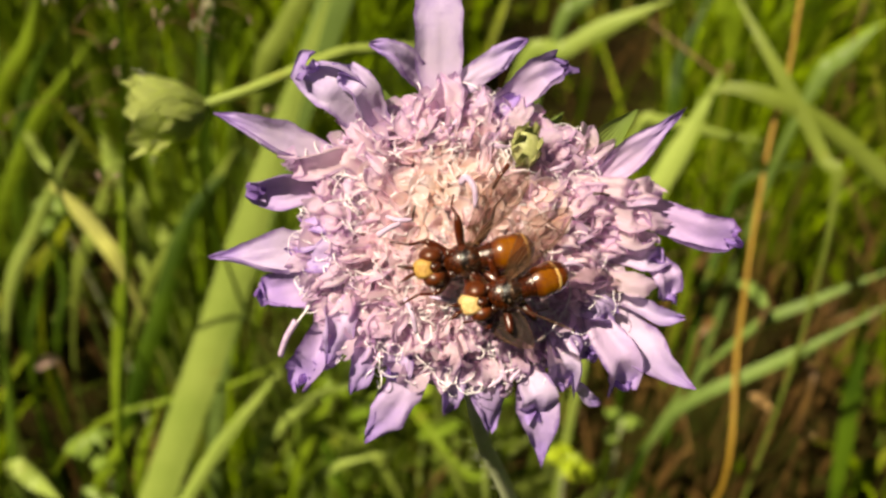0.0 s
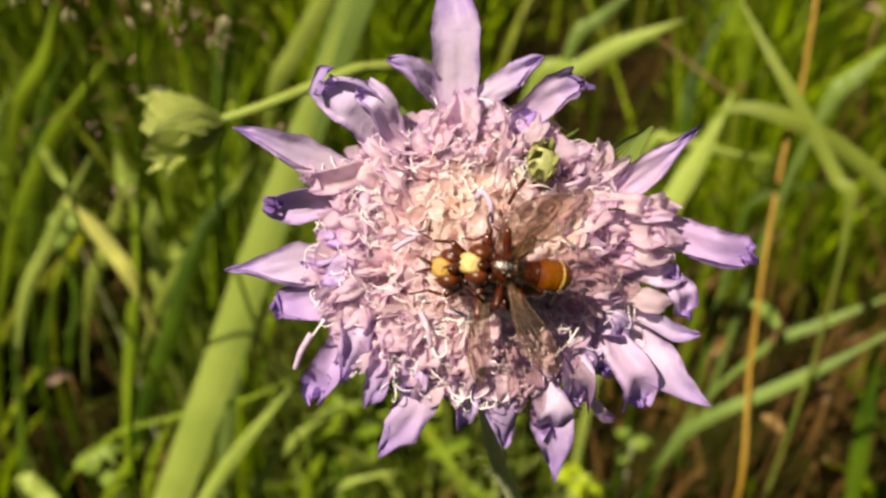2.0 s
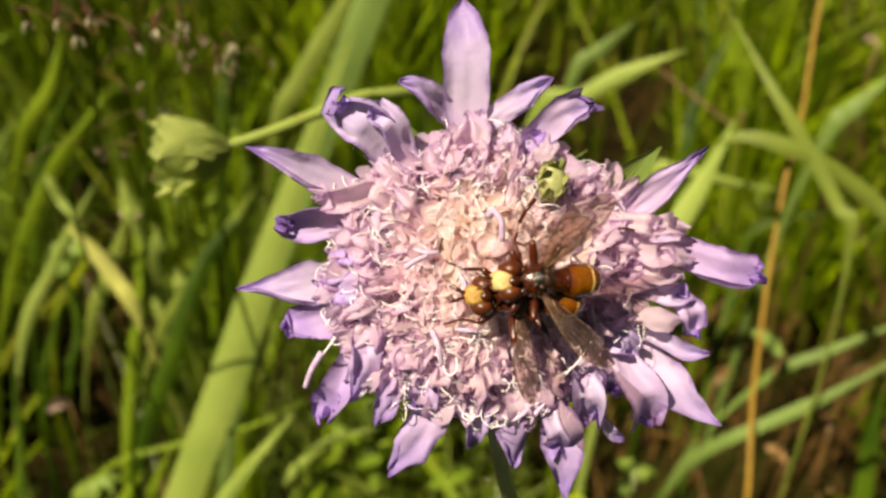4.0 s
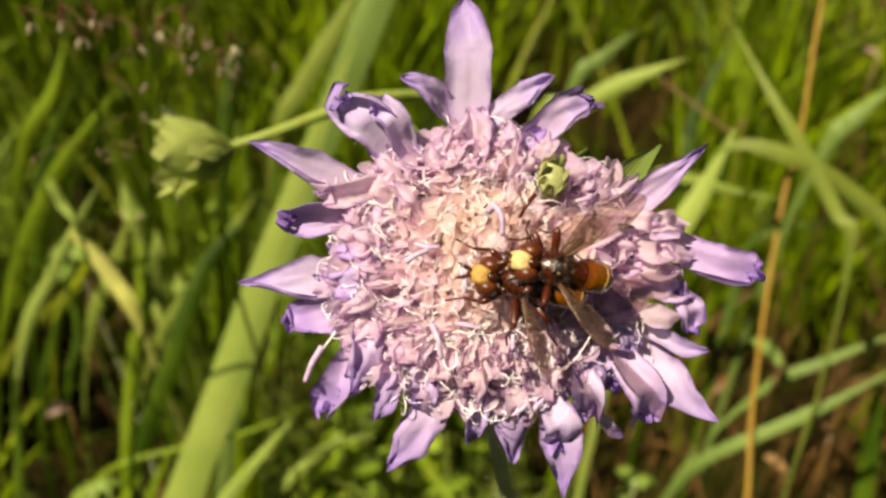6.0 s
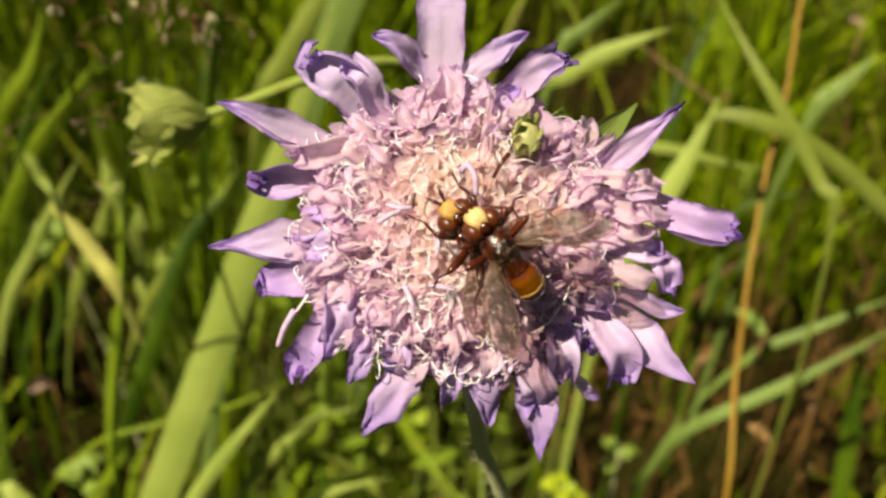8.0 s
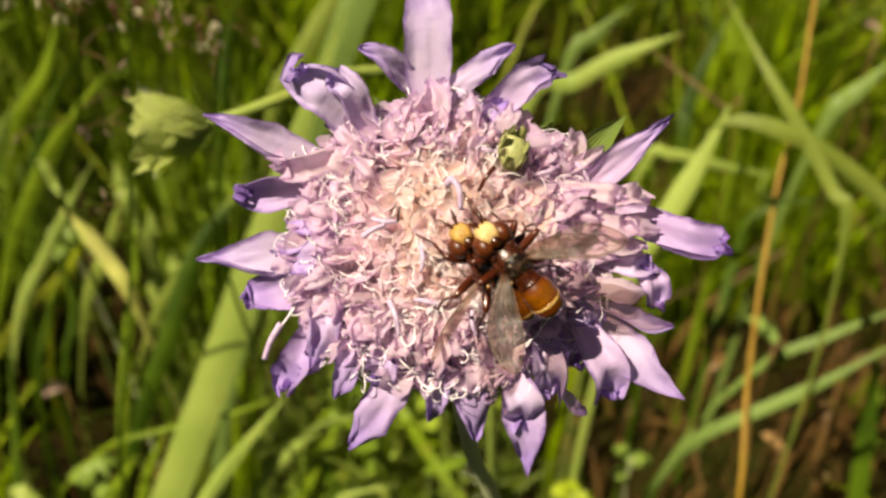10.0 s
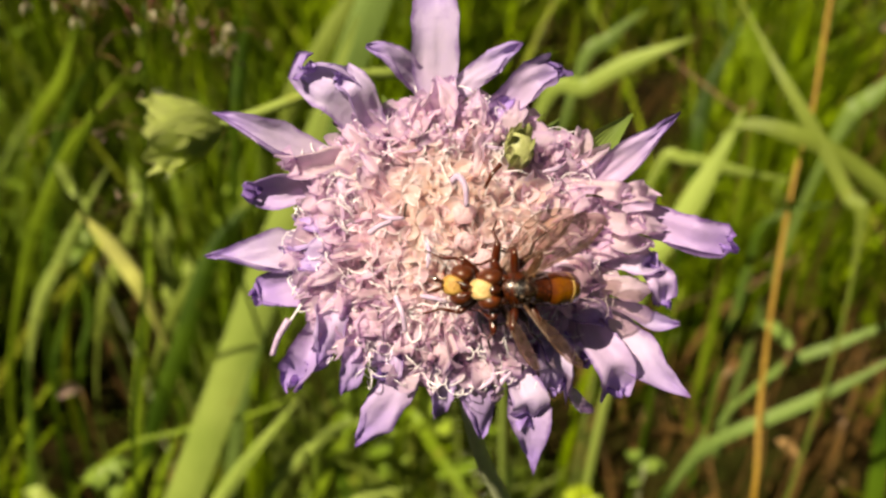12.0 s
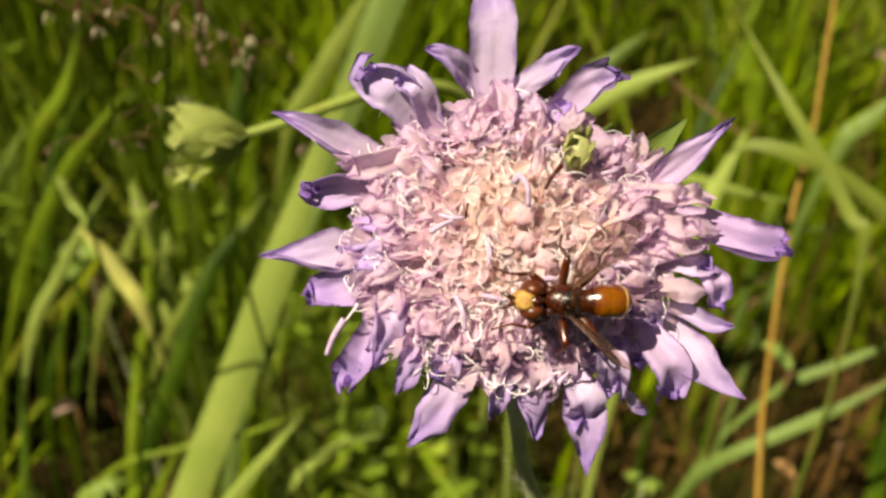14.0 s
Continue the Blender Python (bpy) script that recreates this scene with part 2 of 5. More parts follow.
def wing_material():
    n = Nodes("fly_wing")
    uv = n.t.nodes.new("ShaderNodeSeparateXYZ")
    n.link(n.co.outputs["UV"], uv.inputs[0])
    c = n.ramp(n.noise(0.5, 3), (0.3, (0.13, 0.09, 0.075)), (0.7, (0.24, 0.18, 0.155)))
    root = n.ramp(uv.outputs[0], (0.05, (0.6, 0.6, 0.6)), (0.42, (0, 0, 0)))
    c = n.mix(root, c, (0.34, 0.17, 0.035))
    n.bump(n.noise(1.8, 3), 0.3, 0.05)
    n.finish(c, 0.34, specular=0.5)
    clear = n.node("ShaderNodeBsdfTransparent", Color=(0.64, 0.54, 0.50, 1))
    mx = n.node("ShaderNodeMixShader", Fac=0.11)
    n.link(clear.outputs[0], mx.inputs[1])
    n.link(n.bsdf.outputs[0], mx.inputs[2])
    n.link(mx.outputs[0], n.out.inputs[0])
    return n.m


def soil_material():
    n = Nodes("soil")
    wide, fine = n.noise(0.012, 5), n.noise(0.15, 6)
    # near-black tones: the shade between the blades is put into the soil colour
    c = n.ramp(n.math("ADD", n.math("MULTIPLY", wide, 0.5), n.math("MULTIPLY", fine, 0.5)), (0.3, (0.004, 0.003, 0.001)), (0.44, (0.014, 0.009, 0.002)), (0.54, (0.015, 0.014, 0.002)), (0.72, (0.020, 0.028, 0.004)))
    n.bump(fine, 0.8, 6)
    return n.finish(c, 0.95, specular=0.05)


M_WING, M_SOIL = wing_material(), soil_material()


# ---- mesh tools (millimetres) ----
def mesh_of(name, verts, faces, material, uvs=None, smooth=True):
    me = bpy.data.meshes.new(name)
    me.from_pydata([(x * MM, y * MM, z * MM) for x, y, z in verts], [], faces)
    if uvs is not None:
        layer = me.uv_layers.new(name="uv")
        idx = np.empty(len(me.loops), dtype=np.int32)
        me.loops.foreach_get("vertex_index", idx)
        layer.data.foreach_set("uv", np.asarray(uvs, dtype=np.float32)[idx].ravel())
    if smooth:
        me.polygons.foreach_set("use_smooth", [True] * len(me.polygons))
    me.materials.append(material)
    me.update()
    return me


def part(name, mesh, parent=None, label="", m=None):
    ob = new(name, mesh)
    if parent is not None:
        ob.parent = parent
    if m is not None:
        ob.matrix_basis = m
    if label:
        ob["label"] = label
    return ob


def mm_pose(x, y, z, rx=0, ry=0, rz=0):
    return pose(x * MM, y * MM, z * MM, rx, ry, rz)


def spline(points, n):
    """n + 1 points on a smooth line through the given ones."""
    p = [Vector(q) for q in points]
    p = [2 * p[0] - p[1]] + p + [2 * p[-1] - p[-2]]
    out, k = [], len(p) - 3
    for i in range(n + 1):
        s = i / n * k
        j = min(int(s), k - 1)
        t = s - j
        a, b, c, d = p[j:j + 4]
        out.append(0.5 * (2 * b + (c - a) * t + (2 * a - 5 * b + 4 * c - d) * t * t + (3 * b - a - 3 * c + d) * t ** 3))
    return out


def tube(points, radius, n=10, sides=6):
    """Verts, faces and uvs of a tube along points; radius: a number or a function of 0..1."""
    line = spline(points, n)
    verts, faces, uvs = [], [], []
    side = Vector((0.31, 0.17, 0.93))
    for i, p in enumerate(line):
        t = (line[min(i + 1, n)] - line[max(i - 1, 0)]).normalized()
        a = t.cross(side).normalized()
        b = t.cross(a)
        r = radius(i / n) if callable(radius) else radius
        for k in range(sides):
            g = 2 * math.pi * k / sides
            verts.append(tuple(p + (a * math.cos(g) + b * math.sin(g)) * r))
            uvs.append((i / n, k / sides))
    for i in range(n):
        for k in range(sides):
            q = (k + 1) % sides
            faces.append((i * sides + k, i * sides + q, (i + 1) * sides + q, (i + 1) * sides + k))
    faces.append(tuple(range(sides))[::-1])
    faces.append(tuple(n * sides + k for k in range(sides)))
    return verts, faces, uvs


def tube_mesh(name, points, radius, material, n=10, sides=6):
    v, f, u = tube(points, radius, n, sides)
    return mesh_of(name, v, f, material, u)


def joined(name, pieces, material):
    verts, faces, uvs = [], [], []
    for v, f, u in pieces:
        o = len(verts)
        verts += v
        uvs += u
        faces += [tuple(i + o for i in q) for q in f]
    return mesh_of(name, verts, faces, material, uvs)


def ball(center, radii, nu=18, nv=12, shape=None):
    """Verts, faces and uvs of a rounded body; shape may push each point of the unit ball about."""
    verts, faces, uvs = [], [], []
    for j in range(nv + 1):
        th = math.pi * j / nv
        for i in range(nu):
            ph = 2 * math.pi * i / nu
            p = Vector((math.sin(th) * math.cos(ph), math.sin(th) * math.sin(ph), math.cos(th)))
            if shape:
                p = shape(p)
            verts.append((center[0] + p.x * radii[0], center[1] + p.y * radii[1], center[2] + p.z * radii[2]))
            uvs.append((j / nv, i / nu))
    for j in range(nv):
        for i in range(nu):
            k = (i + 1) % nu
            faces.append((j * nu + i, (j + 1) * nu + i, (j + 1) * nu + k, j * nu + k))
    return verts, faces, uvs


def ball_mesh(name, center, radii, material, nu=18, nv=12, shape=None):
    v, f, u = ball(center, radii, nu, nv, shape)
    return mesh_of(name, v, f, material, u)


def sheet(line, width, normal, cup=0.0, ruffle=0.0, seed=0, nv=6, roll=0.0, fold=0, crinkle=0.0):
    """A leaf or petal: line, a list of points; width(u); normal: the side that its face shows; fold: the edge (1 or -1) that is turned over."""
    verts, faces, uvs = [], [], []
    n = len(line) - 1
    up = Vector(normal)
    for i, p in enumerate(line):
        u = i / n
        t = (line[min(i + 1, n)] - line[max(i - 1, 0)]).normalized()
        s = t.cross(up).normalized()
        f = s.cross(t)
        w = width(u) / 2
        for j in range(nv + 1):
            v = j / nv * 2 - 1
            wave = noise.noise(Vector((u * 3.1, v * 1.7, seed * 7.3)))
            bend = v * (1.0 + roll * u)
            q = p + s * (w * math.sin(bend * 1.2) / math.sin(1.2) if roll else w * v)
            rise = cup * w * (v * v - 0.4) + ruffle * wave * (0.4 + abs(v)) * (0.3 + u)
            if crinkle:
                rise += crinkle * u * (noise.noise(Vector((u * 8, v * 3, seed * 3.1))) * 0.7 + noise.noise(Vector((u * 17, v * 6, seed))) * abs(v) * 0.5)
            crease = 1 - 0.5 * min(1.0, max(0.0, (u - 0.3) / 0.5)) + 0.15 * noise.noise(Vector((u * 4, seed * 1.3, 5)))
            if fold and v * fold > crease:
                over = v * fold - crease
                q = p + s * w * fold * (crease - over * 0.75)
                rise += (0.10 + 0.75 * over * (1.2 - over)) * min(1.0, over * 9) * w
            q = q + f * rise
            verts.append(tuple(q))
            uvs.append((u, j / nv))
    for i in range(n):
        for j in range(nv):
            a = i * (nv + 1) + j
            faces.append((a, a + 1, a + nv + 2, a + nv + 1))
    return verts, faces, uvs


def in_sight(p):
    """A place given as millimetres right, up and ahead of the resting camera, in metres."""
    return SIGHT @ Vector((p[0] * MM, p[1] * MM, -p[2] * MM))


# ---- ground ----
def ground_height(x, y):
    """Millimetres above the mean level, for metres x and y."""
    return 9 * noise.noise(Vector((x * 9, y * 9, 0))) + 3 * noise.noise(Vector((x * 40, y * 40, 2)))


def build_ground():
    steps = [0.0]
    d = 0.02
    while steps[-1] < 300:
        steps.append(steps[-1] + d)
        d *= 1.12 if steps[-1] > 0.8 else 1.0
    axis = sorted([-s for s in steps[1:]] + steps)
    verts = [(x / MM, (y + 0.3) / MM, ground_height(x, y + 0.3)) for y in axis for x in axis]
    n = len(axis)
    faces = [(j * n + i, j * n + i + 1, (j + 1) * n + i + 1, (j + 1) * n + i) for j in range(n - 1) for i in range(n - 1)]
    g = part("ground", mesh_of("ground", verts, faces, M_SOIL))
    tagged(g, "meadow soil with the shade under the grass in its dark brown", "ground", kind="structure")


# hollows in the sward where dark soil stands in for deep shade: from x, y to x, y and half a width, in metres
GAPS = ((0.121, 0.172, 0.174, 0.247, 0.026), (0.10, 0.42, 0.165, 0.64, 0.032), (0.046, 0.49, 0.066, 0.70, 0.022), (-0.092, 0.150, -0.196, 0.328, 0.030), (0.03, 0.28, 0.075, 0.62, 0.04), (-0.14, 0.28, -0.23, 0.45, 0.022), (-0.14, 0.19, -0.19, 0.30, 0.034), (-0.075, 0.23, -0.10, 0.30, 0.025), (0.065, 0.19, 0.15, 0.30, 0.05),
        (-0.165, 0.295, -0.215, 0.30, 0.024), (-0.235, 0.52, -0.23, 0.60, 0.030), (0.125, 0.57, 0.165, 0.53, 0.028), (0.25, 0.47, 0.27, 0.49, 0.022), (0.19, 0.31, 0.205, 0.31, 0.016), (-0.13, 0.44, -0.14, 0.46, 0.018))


def blade_cloud(name, count, region, heights, widths, material, seed, cap=None, segments=6, sparse=0.0, tufts=0, fuzzy=False):
    """Many curved blades rooted on the ground, as one mesh."""
    rng = np.random.default_rng(seed)
    x0, x1, y0, y1 = region
    x, y = rng.uniform(x0, x1, count), rng.uniform(y0, y1, count)
    away = None
    if fuzzy:
        x, y = rng.normal((x0 + x1) / 2, (x1 - x0) / 4, count), rng.normal((y0 + y1) / 2, (y1 - y0) / 4, count)
    if tufts:
        # blades stand in tussocks that lean outwards, with shaded gaps between them
        which = rng.integers(0, tufts, count)
        dx, dy = rng.normal(0, 0.009, count), rng.normal(0, 0.009, count)
        x, y = rng.normal((x0 + x1) / 2, (x1 - x0) * 0.27, tufts)[which] + dx, rng.normal((y0 + y1) / 2, (y1 - y0) * 0.3, tufts)[which] + dy
        away = np.arctan2(dy, dx)
    h = rng.uniform(*heights, count)
    if tufts:
        h = h * np.where(rng.uniform(0, 1, tufts) < 0.36, rng.uniform(0.1, 0.3, tufts), rng.uniform(0.55, 1.1, tufts))[which]
    if cap is not None:
        h = np.minimum(h, cap(x, y) * rng.uniform(0.7, 1.0, count))
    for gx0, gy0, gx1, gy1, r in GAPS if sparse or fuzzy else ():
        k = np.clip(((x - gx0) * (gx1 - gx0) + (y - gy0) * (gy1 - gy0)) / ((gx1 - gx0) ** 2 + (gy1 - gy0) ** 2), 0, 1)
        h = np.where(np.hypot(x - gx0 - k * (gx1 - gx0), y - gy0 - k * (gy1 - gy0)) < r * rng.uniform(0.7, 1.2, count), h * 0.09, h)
    if sparse:
        bare = (x > 0.055) & (x < 0.36) & (y < 0.44)
        h = np.where(bare & (rng.uniform(0, 1, count) < sparse), h * 0.25, h)
    w = rng.uniform(*widths, count)
    a = rng.uniform(0, 2 * np.pi, count)
    bend = rng.uniform(0.05, 0.75, count) ** 1.3
    if away is not None:
        a = away + rng.normal(0, 1.1, count)
        bend = bend * 0.9
    twist = rng.uniform(0, np.pi, count)
    s = np.linspace(0, 1, segments + 1)[None, :]
    out = h[:, None] * bend[:, None] * s ** 2
    px = x[:, None] + np.cos(a)[:, None] * out
    py = y[:, None] + np.sin(a)[:, None] * out
    pz = h[:, None] * (s - 0.35 * bend[:, None] * s ** 3) - 0.004
    half = w[:, None] / 2 * np.clip(1.15 - s ** 2.2 * 1.12, 0.03, 1)
    sx, sy = np.cos(twist)[:, None] * half, np.sin(twist)[:, None] * half
    left = np.stack([px - sx, py - sy, pz], -1)
    mid = np.stack([px, py, pz - half * 0.45], -1)
    right = np.stack([px + sx, py + sy, pz], -1)
    verts = np.stack([left, mid, right], 2).reshape(-1, 3)
    k = (segments + 1) * 3
    base = (np.arange(count) * k)[:, None, None]
    i = (np.arange(segments) * 3)[None, :, None]
    q0 = np.array([0, 1, 4, 3])[None, None, :]
    q1 = np.array([1, 2, 5, 4])[None, None, :]
    faces = np.concatenate([(base + i + q0).reshape(-1, 4), (base + i + q1).reshape(-1, 4)])
    uv = np.stack(np.broadcast_arrays(s[:, :, None], np.array([0, 0.5, 1.0])[None, None, :]), -1)
    uvs = np.broadcast_to(uv, (count, segments + 1, 3, 2)).reshape(-1, 2)
    me = bpy.data.meshes.new(name)
    me.from_pydata(verts.tolist(), [], faces.tolist())
    layer = me.uv_layers.new(name="uv")
    layer.data.foreach_set("uv", uvs[faces.ravel()].astype(np.float32).ravel())
    me.polygons.foreach_set("use_smooth", [True] * len(me.polygons))
    me.materials.append(material)
    return part(name, me)


def near_cap(x, y):
    return np.where(y < 0.12, 0.06, np.where(y < 0.2, 0.06 + (y - 0.12) * 1.4, 0.30))


# ---- single blades of grass ----
def grass_blade(points, width, tone):
    """points: from the lower end to the tip, millimetres right, up and ahead of the resting camera; the blade goes on down to the ground."""
    p = [in_sight(q) / MM for q in points]
    d = p[1] - p[0]
    bend = p[0] - d * min(1.3, 0.5 * p[0].z / d.z) if d.z > 4 else p[0] + Vector((-0.5 * d.x, -0.5 * d.y, -0.5 * p[0].z))
    foot = Vector((1.25 * bend.x - 0.25 * p[0].x, 1.25 * bend.y - 0.25 * p[0].y + 4, -3))
    middle = (p[0] + bend * 2 + foot) / 4
    line = spline([foot, middle] + p, 26)
    seed = len(bpy.data.objects)

    share = 2.0 / (len(p) + 1)
    foot_width = min(width, 0.8) if tone in ("pale", "soft", "mist") else 0.45 * width

    def wide(u):
        k = min(1.0, max(0.0, (u - 0.75 * share) / (0.45 * share)))
        return (foot_width + (width - foot_width) * k * k * (3 - 2 * k)) * min(1.0, 0.08 + 3.4 * (1 - u))

    face = (SIGHT.translation / MM - p[1]).normalized()
    v, f, uv = sheet(line, wide, face, cup=-0.15 if width > 8 else -0.28, ruffle=0.5, seed=seed, nv=4)
    words = {"lit": "broad grass blade coloured a sunlit yellow-green", "soft": "long arching light green grass blade", "mid": "fresh green blade of meadow grass", "dark": "grass blade with shade put into its dark green colour",
             "grey": "dull grey-green grass blade leaning over", "pale": "pale yellowing grass blade among green ones", "mist": "pale whitish-green grass blade", "yel": "olive-yellow thin blade of grass", "dry": "thin dry brown grass stalk"}
    ob = part("grass_blade", mesh_of("grass_blade", v, f, M_BLADE[tone], uv))
    tagged(ob, words[tone], "grass", "tall blades of meadow grass")
    rib = [q - face * width * 0.075 for q in line[2:-2]]
    part("midrib", tube_mesh("midrib", rib, lambda u: width * 0.035 * (1.2 - u), M_BLADE[tone], 24, 5), ob)


# ---- the flower ----
HEAD = SIGHT @ mm_pose(1.25, 0.645, -62.0)        # middle of the flower head: x right, y up, z towards the camera


def dome(x, y):
    return 3.4 - 4.0 * ((x / 12.5) ** 2 + (y / (11.5 if y > 0 else 15.0)) ** 2)


def dome_normal(x, y, share=1.0):
    return Vector((share * 8.0 * x / 12.5 ** 2, share * 8.0 * y / (11.5 if y > 0 else 15.0) ** 2, 1)).normalized()


flower = new("scabious_flower")
flower.matrix_world = HEAD
tagged(flower, "lilac-pink field scabious head with ragged wilting petals", "flower")


def petal(base, tip, width, style, coat=None, flat=False):
    seed = int(abs(base[0] * 370 + base[1] * 910 + tip[0] * 130)) % 997 + 3
    if base[1] < -6.5 and base[2] < -1:
        base, tip = (base[0], base[1], base[2] + 2.0), (tip[0], tip[1], tip[2] + 0.8)
    rnd = random.Random(seed)
    b, t = Vector(base), Vector(tip)
    d = t - b
    out = Vector((d.x, d.y, 0)).normalized()
    lift = {"tongue": 0.9, "point": 0.7, "curl": 1.2, "roll": 0.4}[style]
    side = Vector((-out.y, out.x, 0)) * rnd.uniform(-0.5, 0.5)
    root = b - out * 2.2 - Vector((0, 0, 0.8))
    pts = [root, b, b + d * 0.5 + Vector((0, 0, lift)) + side, t]
    if style == "curl":
        pts[3] = t - out * 0.55 - Vector((0, 0, 0.1))
        pts.append(t - out * 0.25 + Vector((0, 0, 0.75)))
    line = spline(pts, 22)
    turned = rnd.choice([1, -1, 1, -1, 0]) if style != "roll" and width > 1.7 and not flat else 0
    full = (1.12 if turned else 1.0) * {"tongue": 1.0, "point": 1.05, "curl": 1.0, "roll": 0.9}[style]

    def wide(u):
        grow = 0.35 + 0.65 * min(1, u / 0.5) ** 0.8
        if style == "point":
            end = min(1.0, ((1 - u) / 0.5) ** 0.9 + 0.04)
        elif style == "tongue":
            end = min(1.0, ((1 - u) / 0.28 + 0.02) ** 0.55)
        else:
            end = min(1.0, ((1 - u) / 0.32 + 0.06) ** 0.6)
        return width * full * grow * end * (1 + 0.13 * noise.noise(Vector((u * 6, seed, 0))) + 0.1 * noise.noise(Vector((u * 17, seed, 4))))

    face = Vector((rnd.uniform(-0.25, 0.25), rnd.uniform(-0.2, 0.3), 1))
    cup = {"tongue": rnd.uniform(-0.25, 0.35), "point": 0.4, "curl": rnd.uniform(0.2, 0.8), "roll": 1.4}[style]
    v, f, uv = sheet(line, wide, face, cup=cup, ruffle={"tongue": 0.6, "point": 0.55, "curl": 0.9, "roll": 0.3}[style], seed=seed, nv=14 if turned else 8, fold=turned, crinkle=0.55 if width > 1.7 else 0.6)
    part("petal", mesh_of("petal", v, f, coat or (M_PETAL if seed % 4 else M_PETAL_PALE), uv), flower)


def floret_mesh(name, seed, size, material, open_angle):
    """A small tube that flares into four ragged lobes."""
    rnd = random.Random(seed)
    pieces = [tube([(0, 0, -2.6), (0.05, 0, -1.2), (0, 0, 0)], lambda u: size * (0.16 + 0.16 * u ** 2), 5, 8)]
    for k in range(4):
        g = math.pi / 2 * k + rnd.uniform(-0.3, 0.3)
        out = Vector((math.cos(g), math.sin(g), 0))
        length = size * rnd.uniform(0.6, 1.0)
        tilt = math.radians(open_angle + rnd.uniform(-22, 22))
        p0 = out * size * 0.24 + Vector((0, 0, -0.35))
        d = out * math.sin(tilt) + Vector((0, 0, math.cos(tilt)))
        p1 = p0 + d * length * 0.5
        droop = out * math.sin(tilt + 0.6) + Vector((0, 0, math.cos(tilt + rnd.uniform(0.2, 1.9))))
        p2 = p1 + droop * length * 0.5
        wide = size * rnd.uniform(0.55, 0.85)
        pieces.append(sheet(spline([p0, p1, p2], 6), lambda u: wide * (0.6 + 0.4 * math.sin(u * 2.2)) * min(1, ((1 - u) / 0.3 + 0.1) ** 0.5), -out + Vector((0, 0, 0.9)),
                            cup=rnd.uniform(0.5, 1.1), ruffle=0.2 * size / 2, seed=seed * 11 + k, nv=4))
    return joined(name, pieces, material)


def closed_floret_mesh(seed, size):
    """A floret still shut: a short tube under a lid of four folded lobes."""
    rnd = random.Random(seed)
    turn = rnd.uniform(0, 1.5)

    def lobed(p):
        a = math.atan2(p.y, p.x) + turn
        r = math.hypot(p.x, p.y)
        k = 1 + 0.10 * math.cos(4 * a)
        crease = math.exp(-(min(abs(math.cos(a)), abs(math.sin(a))) * r / 0.13) ** 2)
        z = p.z * 0.85 if p.z < 0 else p.z ** 0.6 * (0.80 - 0.10 * crease)
        return Vector((p.x * k * (0.9 + 0.12 * p.z), p.y * k * (0.9 + 0.12 * p.z), z - 0.05 * crease * (p.z > -0.2)))

    lid = ball((0, 0, 0), (size * 0.52, size * 0.50, size * 0.62), 32, 18, lobed)
    lid = (lid[0], lid[1], [(0.35 + 0.3 * v, 0.5) for u, v in lid[2]])
    pieces = [tube([(0, 0, -2.4), (0, 0, -1.2), (0, 0, -0.4)], lambda u: size * (0.2 + 0.22 * u), 5, 10), lid]
    # one lobe has begun to lift
    o = Vector((math.cos(turn), math.sin(turn), 0))
    pieces.append(sheet(spline([o * size * 0.5 + Vector((0, 0, -0.1)), o * size * 0.55 + Vector((0, 0, 0.35 * size)), o * size * 0.30 + Vector((0, 0, 0.62 * size))], 6), lambda u: size * (0.7 - 0.35 * u * u), o + Vector((0, 0, 0.3)), -0.4, 0.12, seed, 4))
    return joined("floret", pieces, M_FLORET_MID)


def stamen_mesh(seed, length, curl):
    """Two thin curled strands out of one floret."""
    rnd = random.Random(seed)
    strands = []
    for k in range(2):
        a, start = rnd.uniform(0, 6.28), Vector((rnd.uniform(-0.4, 0.4), rnd.uniform(-0.4, 0.4), 0))
        pts = [start + Vector((0, 0, -0.8)), start + Vector((0, 0, 0.2))]
        p, tilt, r = pts[1].copy(), 0.15, rnd.uniform(0.030, 0.058)
        for i in range(7):
            tilt += curl * rnd.uniform(0.5, 1.4)
            a += rnd.uniform(-0.5, 0.5)
            p = p + Vector((math.sin(tilt) * math.cos(a), math.sin(tilt) * math.sin(a), math.cos(tilt))) * length * rnd.uniform(0.10, 0.19)
            pts.append(p.copy())
        strands.append(tube(pts, lambda u: r * (1.1 - 0.45 * u), 16, 5))
        tip = pts[-1]
        if seed % 4 == 0:
            strands.append(ball(tuple(tip), (r * 1.4, r * 2.0, r * 1.4), 8, 6))
    return joined("filament", strands, M_FILAMENT)


def facing(x, y, z, normal, spin):
    q = normal.to_track_quat("Z", "Y")
    return Matrix.Translation((x * MM, y * MM, z * MM)) @ q.to_matrix().to_4x4() @ pose(0, 0, 0, 0, 0, spin)


